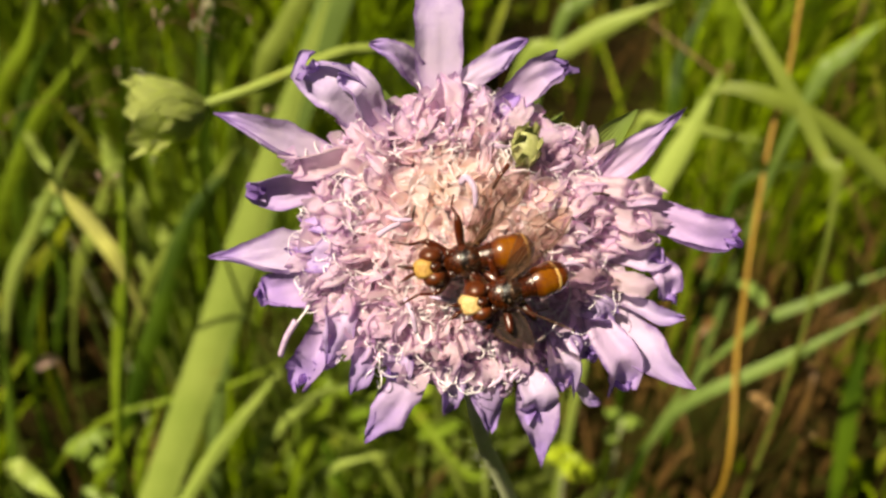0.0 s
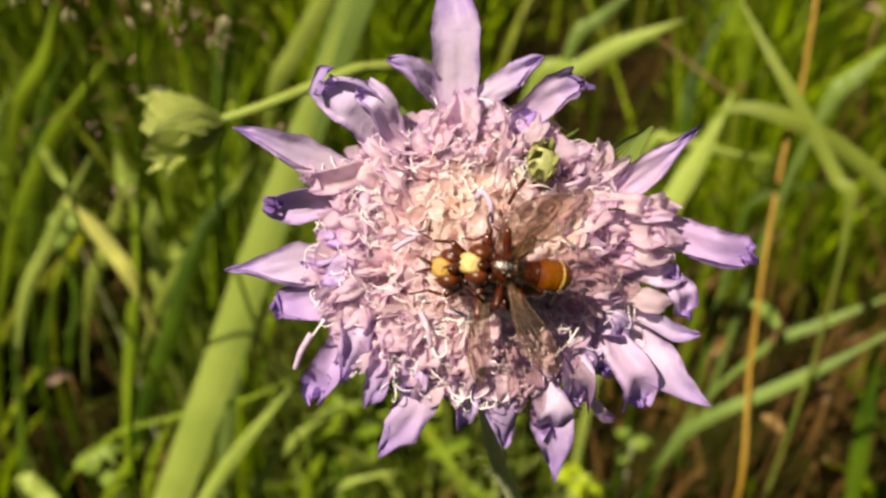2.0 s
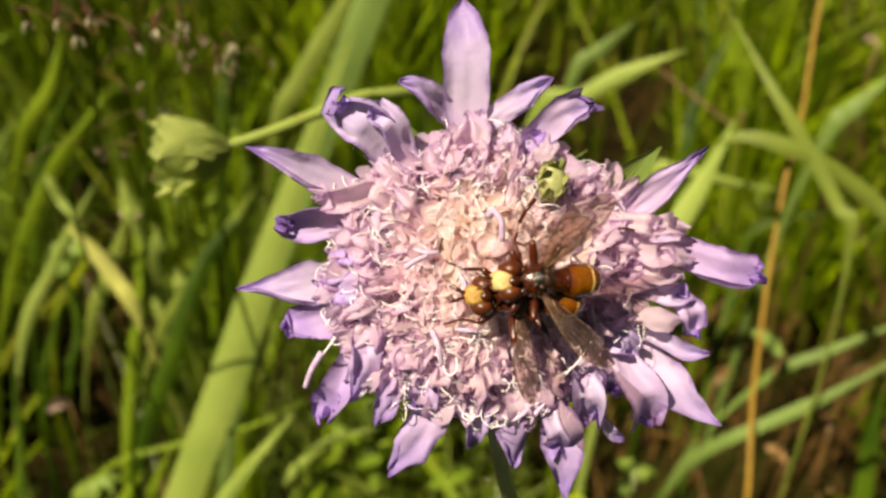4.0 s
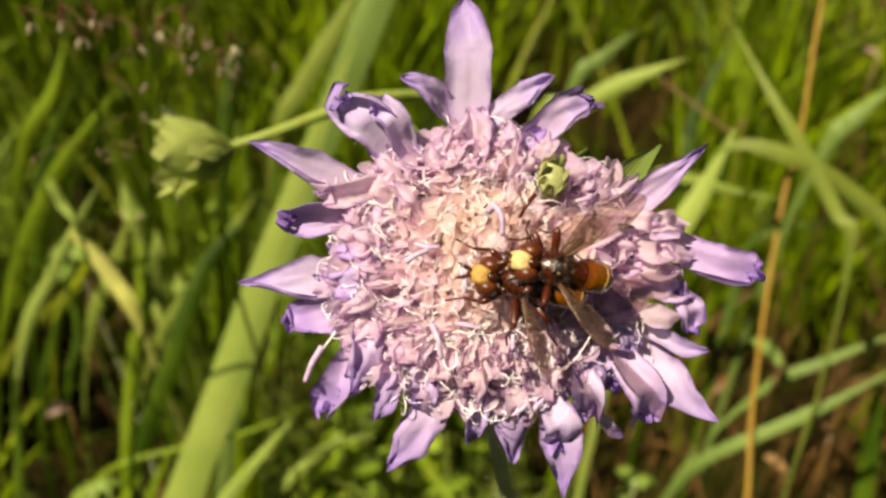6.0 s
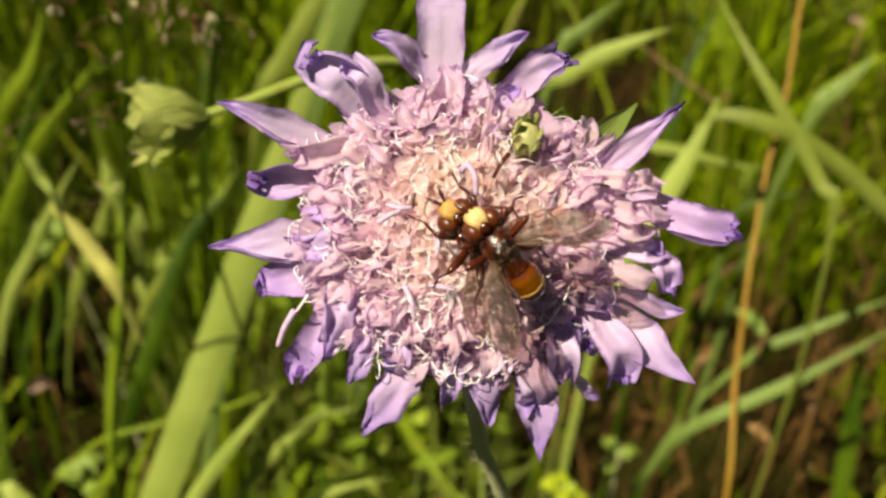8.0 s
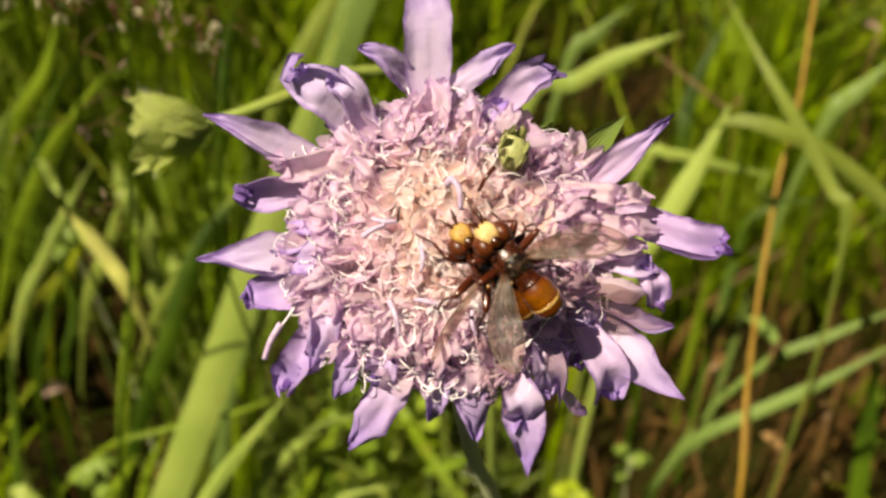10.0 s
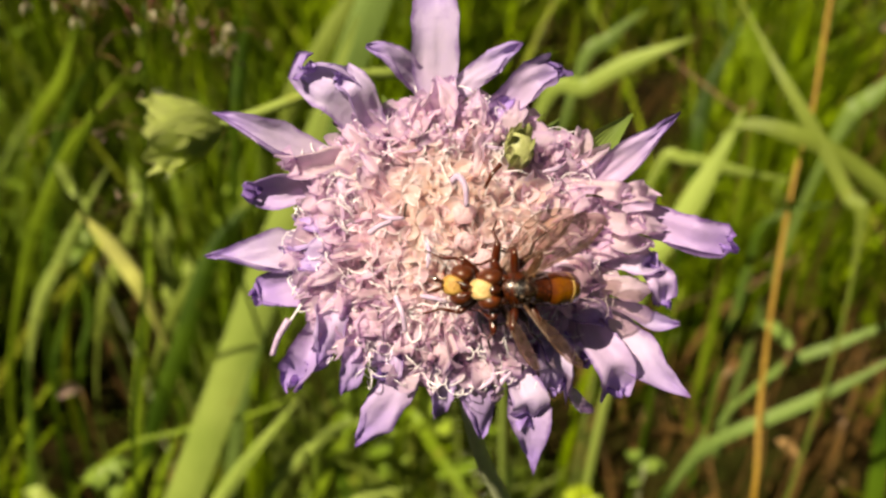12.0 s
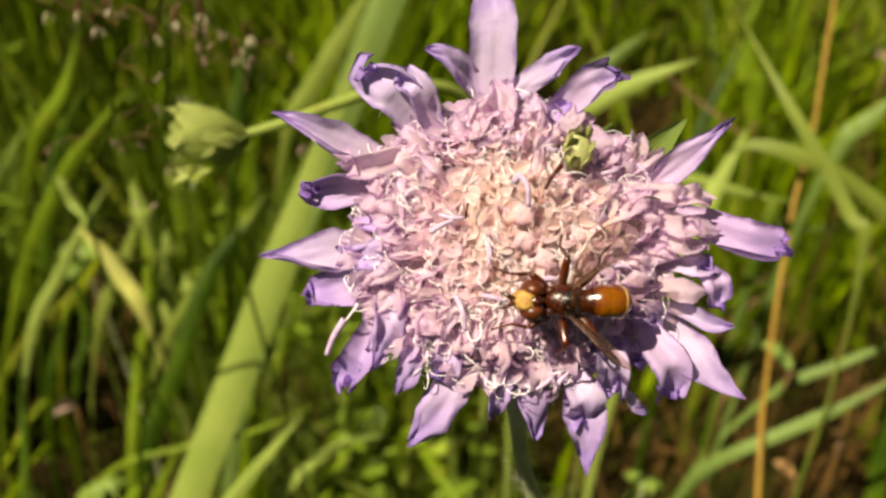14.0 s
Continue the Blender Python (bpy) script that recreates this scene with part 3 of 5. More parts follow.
def build_flower():
    rnd = random.Random(5)
    # receptacle under the florets
    v, f, u = ball((0, 0, 0), (1, 1, 1), 40, 20)
    body = []
    for x, y, z in v:
        px, py = x * 10.0, y * 9.2
        top = dome(px, py) - 1.9
        body.append((px, py, top if z > 0 else top - 3.4 * abs(z) - 0.3))
    part("receptacle", mesh_of("receptacle", body, f, M_CORE, u), flower)
    inner = [floret_mesh("floret", s, rnd.uniform(1.25, 2.3), M_FLORET, rnd.uniform(16, 58)) for s in range(14)]
    middle = [floret_mesh("floret", 20 + s, rnd.uniform(1.4, 2.4), M_FLORET_MID, rnd.uniform(20, 60)) for s in range(14)]
    outer = [floret_mesh("floret", 50 + s, rnd.uniform(2.7, 3.6), M_FLORET_OUT, rnd.uniform(35, 75)) for s in range(8)]
    shut = [closed_floret_mesh(s, rnd.uniform(1.15, 1.6)) for s in range(4)]
    n, golden = 235, math.pi * (3 - math.sqrt(5))
    for i in range(n):
        rr = math.sqrt((i + 0.5) / n)
        a = i * golden
        x = (10.4 if math.cos(a) > 0 else 9.5) * rr * math.cos(a) + rnd.uniform(-0.35, 0.35)
        y = (9.6 if math.sin(a) > 0 else 8.4) * rr * math.sin(a) + rnd.uniform(-0.35, 0.35)
        if 3.5 < x < 5.7 and 4.5 < y < 8.3:
            continue
        if min(math.hypot(x - a, y - b) for a, b in ((-0.5, 2.8), (0.9, 1.75), (-0.4, 1.0), (1.1, 0.0), (3.1, 0.95), (2.4, -1.2))) < 0.75:
            continue
        late = rr + rnd.uniform(-0.12, 0.12) > 0.85
        nrm = (dome_normal(x, y, 1.15) + Vector((rnd.uniform(-0.24, 0.24), rnd.uniform(-0.24, 0.24), 0))).normalized()
        near = math.hypot(x - 2.0, y - 1.2)
        cool = math.hypot(x - 1.0, y - 1.2) / 9 + (0.25 if x < -4 or y < -4 else 0) + rnd.uniform(-0.25, 0.25) > 0.55
        kinds = outer if late else middle if cool and rnd.random() < 0.94 else shut if rnd.random() < 0.25 * math.exp(-(near / 3.0) ** 2) + 0.05 else inner
        sag = 1.3 * math.exp(-((x - 7.2) / 2.6) ** 2 - ((y + 6.6) / 2.4) ** 2)
        part("floret", rnd.choice(kinds), flower, m=facing(x, y, dome(x, y) - sag - rnd.uniform(0.7, 1.25), nrm, rnd.uniform(0, 360)))
    buds = [closed_floret_mesh(70 + s, k) for s, k in enumerate((1.3, 1.5, 1.4))]
    for k, (x, y) in enumerate(((-0.55, 2.85), (0.9, 1.75), (-0.4, 1.0), (1.1, -0.05), (3.1, 0.95), (2.4, -1.2), (0.2, -1.0))):
        shut_tight = k in (1, 3, 5)
        part("floret", buds[k % 3] if shut_tight else rnd.choice(middle), flower, "plump floret still shut" if shut_tight else "", facing(x, y, dome(x, y) - (0.25 if shut_tight else 0.8), dome_normal(x, y), rnd.uniform(0, 360)))
    curls = [stamen_mesh(s, rnd.uniform(1.3, 3.0), rnd.uniform(0.25, 0.95)) for s in range(24)]
    for i in range(430):
        rr, a = math.sqrt(rnd.random()), rnd.uniform(0, 2 * math.pi)
        x, y = 11.6 * rr * math.cos(a), 10.8 * rr * math.sin(a)
        nrm = (dome_normal(x, y, 1.2) + Vector((rnd.uniform(-0.7, 0.7), rnd.uniform(-0.7, 0.7), 0))).normalized()
        part("filament", rnd.choice(curls), flower, m=facing(x, y, dome(x, y) - rnd.uniform(0.2, 1.0), nrm, rnd.uniform(0, 360)))
    rods = [tube_mesh("anther", [(-0.9, 0, 0), (0, rnd.uniform(0.05, 0.3), 0.12), (0.95, 0, 0)], lambda u: 0.14 * (0.7 + 0.6 * math.sin(u * math.pi)), M_ANTHER, 8, 6) for s in range(4)]
    for i in range(14):
        rr, a = math.sqrt(rnd.uniform(0.02, 1)), rnd.uniform(0, 2 * math.pi)
        x, y = 11.5 * rr * math.cos(a), 10.5 * rr * math.sin(a)
        part("anther", rnd.choice(rods), flower, m=facing(x, y, dome(x, y) + rnd.uniform(-0.2, 0.5), dome_normal(x, y), rnd.uniform(0, 360)))


def build_marks():
    """Single strands and rods that stand out on the flower."""
    def strand(name, pts, r, material, label):
        part(name, tube_mesh(name, pts, lambda u: r * (1.1 - 0.3 * u), material, 14, 6), flower, label)

    strand("style", [(-9.6, -3.4, 1.0), (-10.5, -4.5, 0.4), (-11.5, -5.8, -0.2)], 0.10, M_FILAMENT, "long straight white style")
    strand("stigma", [(-11.6, -5.7, -0.3), (-12.4, -7.0, -0.6), (-12.9, -8.3, -1.0)], 0.24, M_ANTHER, "rolled grey-lilac stigma")
    strand("style", [(7.4, -2.2, 3.2), (7.6, -4.0, 2.8), (6.4, -6.2, 2.3), (4.9, -7.2, 2.4)], 0.06, M_FILAMENT, "long curved pale pink style")
    strand("anther", [(0.2, 3.9, 4.0), (0.55, 4.2, 4.5), (1.05, 3.5, 4.7), (1.16, 2.2, 4.3)], 0.24, M_ANTHER, "curved lilac anther")
    strand("anther", [(-3.6, -3.9, 3.2), (-3.1, -5.0, 3.6), (-2.9, -6.2, 3.2)], 0.2, M_ANTHER, "curved lilac anther")
    strand("anther", [(-5.4, 0.4, 3.7), (-4.7, 0.85, 4.0), (-3.9, 1.2, 3.8)], 0.2, M_ANTHER, "straight lilac anther")
    strand("filament", [(-2.9, -6.0, 3.2), (-2.5, -6.9, 3.3), (-1.9, -6.6, 3.5), (-1.9, -5.7, 3.2)], 0.07, M_FILAMENT, "white hooked filament")
    strand("withered_anther", [(3.4, 5.1, 3.9), (2.8, 4.35, 4.1), (2.35, 3.5, 3.7)], 0.16, M_LEG, "dark withered anther")
    strand("withered_anther", [(9.3, 3.2, 2.4), (9.9, 3.2, 2.5), (10.5, 3.1, 2.1)], 0.1, M_DARK, "dark withered anther")
    strand("withered_anther", [(-2.9, 2.4, 3.9), (-3.0, 1.9, 4.0), (-3.05, 1.4, 3.7)], 0.08, M_DARK, "dark withered anther")


build_ground()
build_flower()
build_marks()
petal((-1.2, 11.7, -1.0), (-1.5, 20.0, 0.6), 3.5, "tongue", M_PETAL_PALE, True)
petal((-2.6, 11.8, -1.0), (-6.1, 13.65, 1.7), 2.1, "tongue", M_PETAL_PALE)
petal((0.7, 11.5, -1.0), (4.95, 13.95, 1.7), 2.0, "tongue", M_PETAL_PALE)
petal((3.9, 10.0, 0.2), (7.75, 12.05, 1.6), 2.4, "curl", M_PETAL)
petal((-6.0, 8.3, 0.0), (-10.4, 12.1, 2.0), 3.4, "curl", M_PETAL_PALE)
petal((-5.6, 8.6, 0.9), (-8.2, 11.7, 2.4), 2.2, "curl", M_PETAL_PALE)
petal((-10.4, 6.4, -0.4), (-17.0, 9.0, 1.3), 2.5, "point", M_PETAL_PALE)
petal((-9.2, 4.4, -1.5), (-14.8, 3.6, -0.4), 2.4, "curl", M_PETAL)
petal((-7.6, 6.1, 1.0), (-12.0, 5.3, 0.8), 1.8, "curl", M_PETAL_PINK)
petal((-10.6, -0.8, -1.4), (-18.3, -1.2, -2.1), 3.2, "point", M_PETAL_PALE)
petal((-7.6, -0.2, 0.6), (-12.2, -0.6, -0.2), 2.3, "tongue", M_PETAL_PALE)
petal((-7.4, 1.4, 0.4), (-11.4, 1.7, -0.4), 1.7, "tongue", M_PETAL)
petal((-8.8, -3.2, -1.6), (-14.9, -4.0, -2.6), 2.6, "curl", M_PETAL_VIOLET)
petal((-8.4, -2.2, 0.2), (-11.4, -1.9, 0.4), 1.3, "point", M_PETAL_VIOLET)
petal((-8.0, -4.0, 1.4), (-9.3, -8.7, 0.3), 2.4, "tongue", M_PETAL_PALE)
petal((-9.6, -6.3, -2.2), (-12.0, -10.6, -2.8), 2.6, "curl", M_PETAL_VIOLET)
petal((-9.0, -6.4, -1.8), (-10.3, -9.6, -2.2), 1.8, "curl", M_PETAL_PALE)
petal((-6.6, -6.8, 0.9), (-7.7, -11.0, -0.6), 1.7, "tongue", M_PETAL)
petal((-3.2, -9.3, -2.8), (-6.9, -14.9, -3.4), 3.0, "tongue", M_PETAL)
petal((-4.2, -7.0, 1.2), (-4.7, -10.0, 0.0), 2.1, "curl", M_PETAL)
petal((-0.9, -8.0, 0.9), (-1.0, -12.6, -0.8), 2.0, "tongue", M_PETAL_PALE)
petal((1.0, -8.8, -0.4), (2.3, -14.0, -1.6), 2.6, "tongue", M_PETAL)
petal((2.2, -7.8, 1.0), (3.4, -11.2, -0.4), 1.7, "curl", M_FLORET_OUT)
petal((5.5, -10.6, -2.8), (6.15, -16.6, -3.2), 3.0, "point", M_PETAL)
petal((5.0, -9.4, -1.6), (5.6, -13.0, -1.8), 2.7, "curl", M_PETAL_PALE)
petal((7.1, -7.2, -1.2), (7.8, -10.8, -1.6), 2.3, "curl", M_PETAL_PALE)
petal((8.7, -10.6, -2.6), (10.5, -12.1, -2.5), 1.0, "roll", M_PETAL_PALE)
petal((10.4, -6.6, -1.6), (12.4, -10.8, -1.6), 3.0, "curl", M_PETAL)
petal((12.0, -6.2, -1.2), (17.0, -10.7, 0.1), 3.1, "point", M_PETAL_PALE)
petal((12.6, -4.6, -0.6), (16.3, -5.6, -0.2), 1.5, "roll", M_PETAL_PALE)
petal((13.9, -1.0, -0.5), (15.6, -4.4, -0.2), 2.0, "curl", M_PETAL)
petal((14.6, 1.9, -1.4), (19.9, -0.3, 0.6), 2.8, "curl", M_PETAL_VIOLET)
petal((11.4, 3.1, 0.2), (14.5, 3.5, 0.4), 1.6, "curl", M_FLORET_OUT)
petal((11.6, 0.9, 0.0), (15.3, 1.1, -0.2), 1.8, "tongue", M_FLORET_OUT)
petal((11.8, -1.2, 0.0), (15.0, -1.5, -0.4), 1.7, "curl", M_PETAL_PALE)
petal((11.3, -2.9, 0.2), (14.6, -3.2, -0.2), 1.7, "tongue", M_FLORET_OUT)
petal((10.6, 2.1, 0.4), (13.8, 1.3, 0.4), 1.6, "curl", M_FLORET_OUT)
petal((10.8, 0.7, 0.3), (14.0, 0.0, 0.2), 1.7, "curl", M_PETAL_PINK)
petal((11.2, 5.0, 0.0), (16.0, 9.2, 1.7), 2.2, "point", M_PETAL)
petal((9.8, 4.0, 0.9), (12.8, 3.2, 1.2), 1.6, "curl", M_PETAL_PINK)
petal((9.1, 6.1, -0.5), (9.6, 8.2, 0.2), 1.3, "roll", M_PETAL_PINK)
petal((-3.8, -5.4, 1.0), (-4.7, -8.0, -1.0), 2.2, "tongue", M_PETAL_PINK)
petal((6.9, -5.8, 0.4), (7.6, -8.6, -0.8), 2.2, "curl", M_PETAL)
petal((8.6, -4.6, 0.4), (11.2, -6.0, -0.6), 1.9, "tongue", M_PETAL_PALE)
petal((8.0, -6.0, -0.2), (10.0, -8.4, -1.0), 2.2, "curl", M_PETAL)
petal((5.6, -6.6, 0.0), (6.2, -9.2, -1.0), 1.8, "roll", M_PETAL_PALE)
petal((2.6, 8.2, 0.0), (4.4, 10.4, 0.4), 1.6, "roll")
petal((1.4, 7.9, 0.2), (1.8, 10.8, 0.8), 1.8, "tongue", M_PETAL_PINK)
petal((-1.4, 8.4, 0.4), (-1.2, 11.6, 1.0), 2.6, "tongue", M_PETAL_PINK)
# two uneven rings of marginal petals between the florets and the long ones
ring = random.Random(21)
for count, r0, r1, reach0, reach1, w0, w1 in ((40, 7.9, 9.3, 1.5, 3.2, 0.9, 2.0), (30, 6.8, 8.2, 1.5, 2.9, 0.7, 1.6), (22, 5.6, 7.0, 1.4, 2.6, 0.6, 1.3)):
    for k in range(count):
        a = 2 * math.pi * (k + ring.uniform(-0.45, 0.45)) / count
        r, reach = ring.uniform(r0, r1), ring.uniform(reach0, reach1)
        x, y = 1.08 * r * math.cos(a), r * math.sin(a) * (0.82 if math.sin(a) < 0 else 1.0)
        if abs(x - 4.6) < 1.7 and -3.2 < y - 6.3 < 1.6 or math.hypot(x - 7.4, y + 6.0) < 2.0:
            continue
        ex, ey = x * (1 + reach / r) + ring.uniform(-0.7, 0.7), y * (1 + reach / r) + ring.uniform(-0.7, 0.7)
        petal((x, y, dome(x, y) - ring.uniform(0.2, 0.9)), (ex, ey, dome(ex, ey) + ring.uniform(-0.3, 1.1) - (1.1 if y < -3 else 0.0)), ring.uniform(w0, w1), ring.choice(["tongue", "tongue", "curl", "roll"]),
              M_PETAL_PINK if ring.random() < (0.6 if y < -2 or x < -5 else 0.9) else M_FLORET_OUT)

# ---- flies ----
def swept(line, widths, heights, sides=16):
    """A body of oval sections along a line of points."""
    verts, faces, uvs = [], [], []
    n = len(line) - 1
    for i, p in enumerate(line):
        t = (line[min(i + 1, n)] - line[max(i - 1, 0)]).normalized()
        s = Vector((0, 1, 0))
        up = t.cross(s)
        for k in range(sides):
            g = 2 * math.pi * k / sides
            verts.append(tuple(p + s * math.cos(g) * widths[i] + up * math.sin(g) * heights[i]))
            uvs.append((i / n, k / sides))
    for i in range(n):
        for k in range(sides):
            q = (k + 1) % sides
            faces.append((i * sides + k, i * sides + q, (i + 1) * sides + q, (i + 1) * sides + k))
    faces.append(tuple(range(sides))[::-1])
    faces.append(tuple(n * sides + k for k in range(sides)))
    return verts, faces, uvs


WAIST = mm_pose(-0.85, 0, 0.15)


def abdomen_radius(u):
    """A narrow waist, then a plump oval."""
    k = min(1.0, max(0.0, (u - 0.14) / 0.30))
    r = 0.72 + 0.40 * k * k * (3 - 2 * k)
    e = max(0.0, (u - 0.66) / 0.34)
    return r * max(0.02, 1 - e ** 2.6) ** 0.5


def abdomen_line(u, curl):
    return Vector((-3.9 * u + 0.5 * curl * u ** 3, 0, 0.25 * math.sin(u * 2.2) - curl * 1.6 * u ** 2.4))


def wing_pieces(side):
    """The membrane and the veins of one wing; it points along -x from its hinge."""
    line = [Vector((-6.3 * i / 18, side * 0.35 * math.sin(i / 18 * 3), 0.05 * math.sin(i * 0.9))) for i in range(19)]

    def wide(u):
        return 2.2 * min(1.0, 0.18 + 1.35 * u ** 0.8) * min(1.0, ((1 - u) / 0.3 + 0.03) ** 0.55)

    membrane = sheet(line, wide, (0, 0, 1), cup=0.06, ruffle=0.06, seed=4, nv=8)
    veins = []
    for k, (v0, v1, end) in enumerate(((-0.42, -0.46, 0.92), (-0.3, -0.22, 0.97), (-0.1, 0.0, 0.98), (0.05, 0.22, 0.9), (0.15, 0.40, 0.72))):
        pts = []
        for i in range(7):
            u = i / 6 * end
            c = line[min(18, round(u * 18))]
            pts.append((c.x, c.y - wide(u) * (v0 + (v1 - v0) * u) * 0.95, 0.04))
        veins.append(tube(pts, lambda u: (0.055 if k == 0 else 0.024) * (1 - 0.5 * u), 10, 4))
    rim = [(line[i].x, line[i].y - side * wide(i / 18) * 0.495 * e, 0.03) for e, steps in ((1, range(3, 19)), (-1, range(18, 2, -1))) for i in steps]
    veins.append(tube(rim, 0.022, 48, 4))
    return membrane, veins


def leg_mesh(points, thick):
    """Thigh, shin and foot as one jointed limb."""
    hip, knee, ankle, toe = (Vector(p) for p in points)
    pieces = [tube([hip, (hip + knee) / 2 + Vector((0, 0, 0.08)), knee], lambda u: thick * (0.75 + 0.55 * math.sin(u * 3.0)), 8, 8),
              tube([knee, (knee + ankle) / 2, ankle], lambda u: thick * (0.55 - 0.12 * u), 6, 7)]
    for k in range(4):
        a, b = ankle.lerp(toe, k / 4), ankle.lerp(toe, k / 4 + 0.23)
        pieces.append(tube([a, (a + b) / 2, b], lambda u: thick * (0.26 + 0.12 * u), 3, 6))
    return joined("leg", pieces, M_LEG)


def build_fly(label, dark, curl, stance):
    """A thick-headed fly: +x ahead, z up, its feet about 1.6 mm below its middle."""
    fly = new("thick_headed_fly")
    tagged(fly, label, "fly", "pair of flies on the flower")
    hump = lambda p: Vector((p.x, p.y * (1 - 0.12 * p.x), p.z * (1.0 + 0.12 * (1 - p.x * p.x)) if p.z > 0 else p.z * 0.9))
    thorax = part("thorax", ball_mesh("thorax", (0, 0, 0), (1.42, 1.16, 0.96), M_RUST, 24, 16, hump), fly)
    part("scutum", ball_mesh("scutum", (-0.22, 0, 0.30), (1.1, 0.94, 0.80), M_THORAX if dark else M_DUSTY, 20, 14, hump), thorax, "shiny black-brown back plate" if dark else "dusty grey-brown back plate")
    part("scutellum", ball_mesh("scutellum", (-1.05, 0, 0.5), (0.38, 0.46, 0.28), M_RUST if dark else M_DUSTY, 14, 10), thorax)
    for s in (1, -1):
        part("shoulder", ball_mesh("shoulder", (0.9, 0.68 * s, 0.45), (0.36, 0.3, 0.3), M_RUST, 12, 8), thorax, "rust-brown shoulder knob")
        part("haltere", ball_mesh("haltere", (-1.1, 0.86 * s, 0.1), (0.13, 0.13, 0.13), M_BAND, 10, 6), thorax, "pale knobbed balancer")
    bristles = []
    rnd = random.Random(3)
    for i in range(90):
        a, e = rnd.uniform(0, 6.28), rnd.uniform(0.25, 1.5)
        d = Vector((math.cos(a) * math.cos(e), math.sin(a) * math.cos(e), math.sin(e)))
        q = Vector((d.x * 1.25, d.y * 1.0, 0.1 + d.z * 1.02))
        bristles.append(tube([q, q + d * 0.2, q + (d + Vector((-0.5, 0, 0))) * 0.34], lambda u: 0.022 * (1 - 0.6 * u), 2, 3))
    tagged(part("bristle", joined("bristle", bristles, M_DARK), thorax), kind="stuff")
    # head
    head = part("head", ball_mesh("head", (2.15, 0, 0.1), (0.6, 0.95, 0.88), M_RUST, 20, 14), fly)
    part("neck", tube_mesh("neck", [(1.2, 0, 0.05), (1.45, 0, 0.08), (1.8, 0, 0.1)], 0.3, M_DARK, 4, 8), head)
    blunt = lambda p: Vector((p.x if p.x < 0 else p.x * 0.9, math.copysign(abs(p.y) ** 0.5, p.y), math.copysign(abs(p.z) ** 0.7, p.z)))
    part("face", ball_mesh("face", (2.50, 0, 0.22), (0.74, 0.60, 0.86), M_FACE_DULL if dark else M_FACE, 20, 16, blunt), head, "dusty golden-yellow face")
    part("crown", ball_mesh("crown", (1.95, 0, 0.78), (0.42, 0.34, 0.36), M_RUST, 14, 10), head)
    part("mouth", ball_mesh("mouth", (2.95, 0, -0.42), (0.3, 0.36, 0.34), M_RUST, 12, 8), head)
    for s in (1, -1):
        part("eye", ball_mesh("eye", (2.06, 0.62 * s, 0.18), (0.70, 0.56, 0.90), M_EYE, 20, 16), head, "glossy red-brown eye")
        v = [tube([(3.05, 0.14 * s, 0.6), (3.3, 0.2 * s, 0.76), (3.5, 0.28 * s, 0.78)], lambda u: 0.08 + 0.05 * u, 5, 6),
             tube([(3.48, 0.27 * s, 0.78), (3.72, 0.36 * s, 0.74), (4.0, 0.46 * s, 0.66)], lambda u: 0.15 - 0.12 * u, 5, 6)]
        part("antenna", joined("antenna", v, M_LEG), head)
    part("proboscis", tube_mesh("proboscis", [(2.7, 0, -0.6), (3.2, 0, -0.95), (2.8, 0, -1.4)], 0.08, M_DARK, 8, 6), head)
    head.matrix_basis = mm_pose(1.05 if dark else 0.72, 0, 0.02) @ Matrix.Scale(1.16, 4) @ mm_pose(-1.2, 0, -0.05)
    # abdomen
    us = [i / 40 for i in range(41)]
    wid = [abdomen_radius(u) * (1 - 0.012 * sum(math.exp(-((u - g) / 0.018) ** 2) for g in (0.3, 0.52, 0.74, 0.88))) for u in us]
    line = [abdomen_line(u, curl) for u in us]
    v, f, uv = swept(line, wid, [w * 0.9 for w in wid], 22)
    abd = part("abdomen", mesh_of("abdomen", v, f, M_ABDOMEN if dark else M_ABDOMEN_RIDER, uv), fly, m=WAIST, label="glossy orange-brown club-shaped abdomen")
    bu = [(0.765 if dark else 0.64) + 0.05 * i / 6 for i in range(7)]
    bw = [abdomen_radius(u) * 1.008 + 0.012 * math.sin(math.pi * i / 6) for i, u in enumerate(bu)]
    v, f, uv = swept([abdomen_line(u, curl) for u in bu], bw, [w * 0.9 for w in bw], 22)
    part("band", mesh_of("band", v, f, M_BAND, uv), abd, "pale golden band across the abdomen")
    bu = [0.01 + 0.26 * i / 12 for i in range(13)]
    bw = [abdomen_radius(u) * 1.03 + 0.01 for u in bu]
    v, f, uv = swept([abdomen_line(u, curl) for u in bu], bw, [w * 0.9 for w in bw], 22)
    part("waist", mesh_of("waist", v, f, M_RUST, uv), abd, "dark brown narrow waist")
    # legs
    for (hx, hy, hz), knee, ankle, toe, thick in stance:
        for s in (1, -1):
            pts = [(hx, hy * s, hz)] + [(p[0], p[1] * s, p[2]) for p in (knee, ankle, toe)]
            part("leg", leg_mesh(pts, thick), fly)
    # wings
    wings = []
    for s in (1, -1):
        membrane, veins = wing_pieces(s)
        w = part("wing", mesh_of("wing", membrane[0], membrane[1], M_WING, membrane[2]), fly, "smoky transparent veined wing")
        part("vein", joined("vein", veins, M_VEIN), w)
        wings.append(w)
    return fly, wings, abd


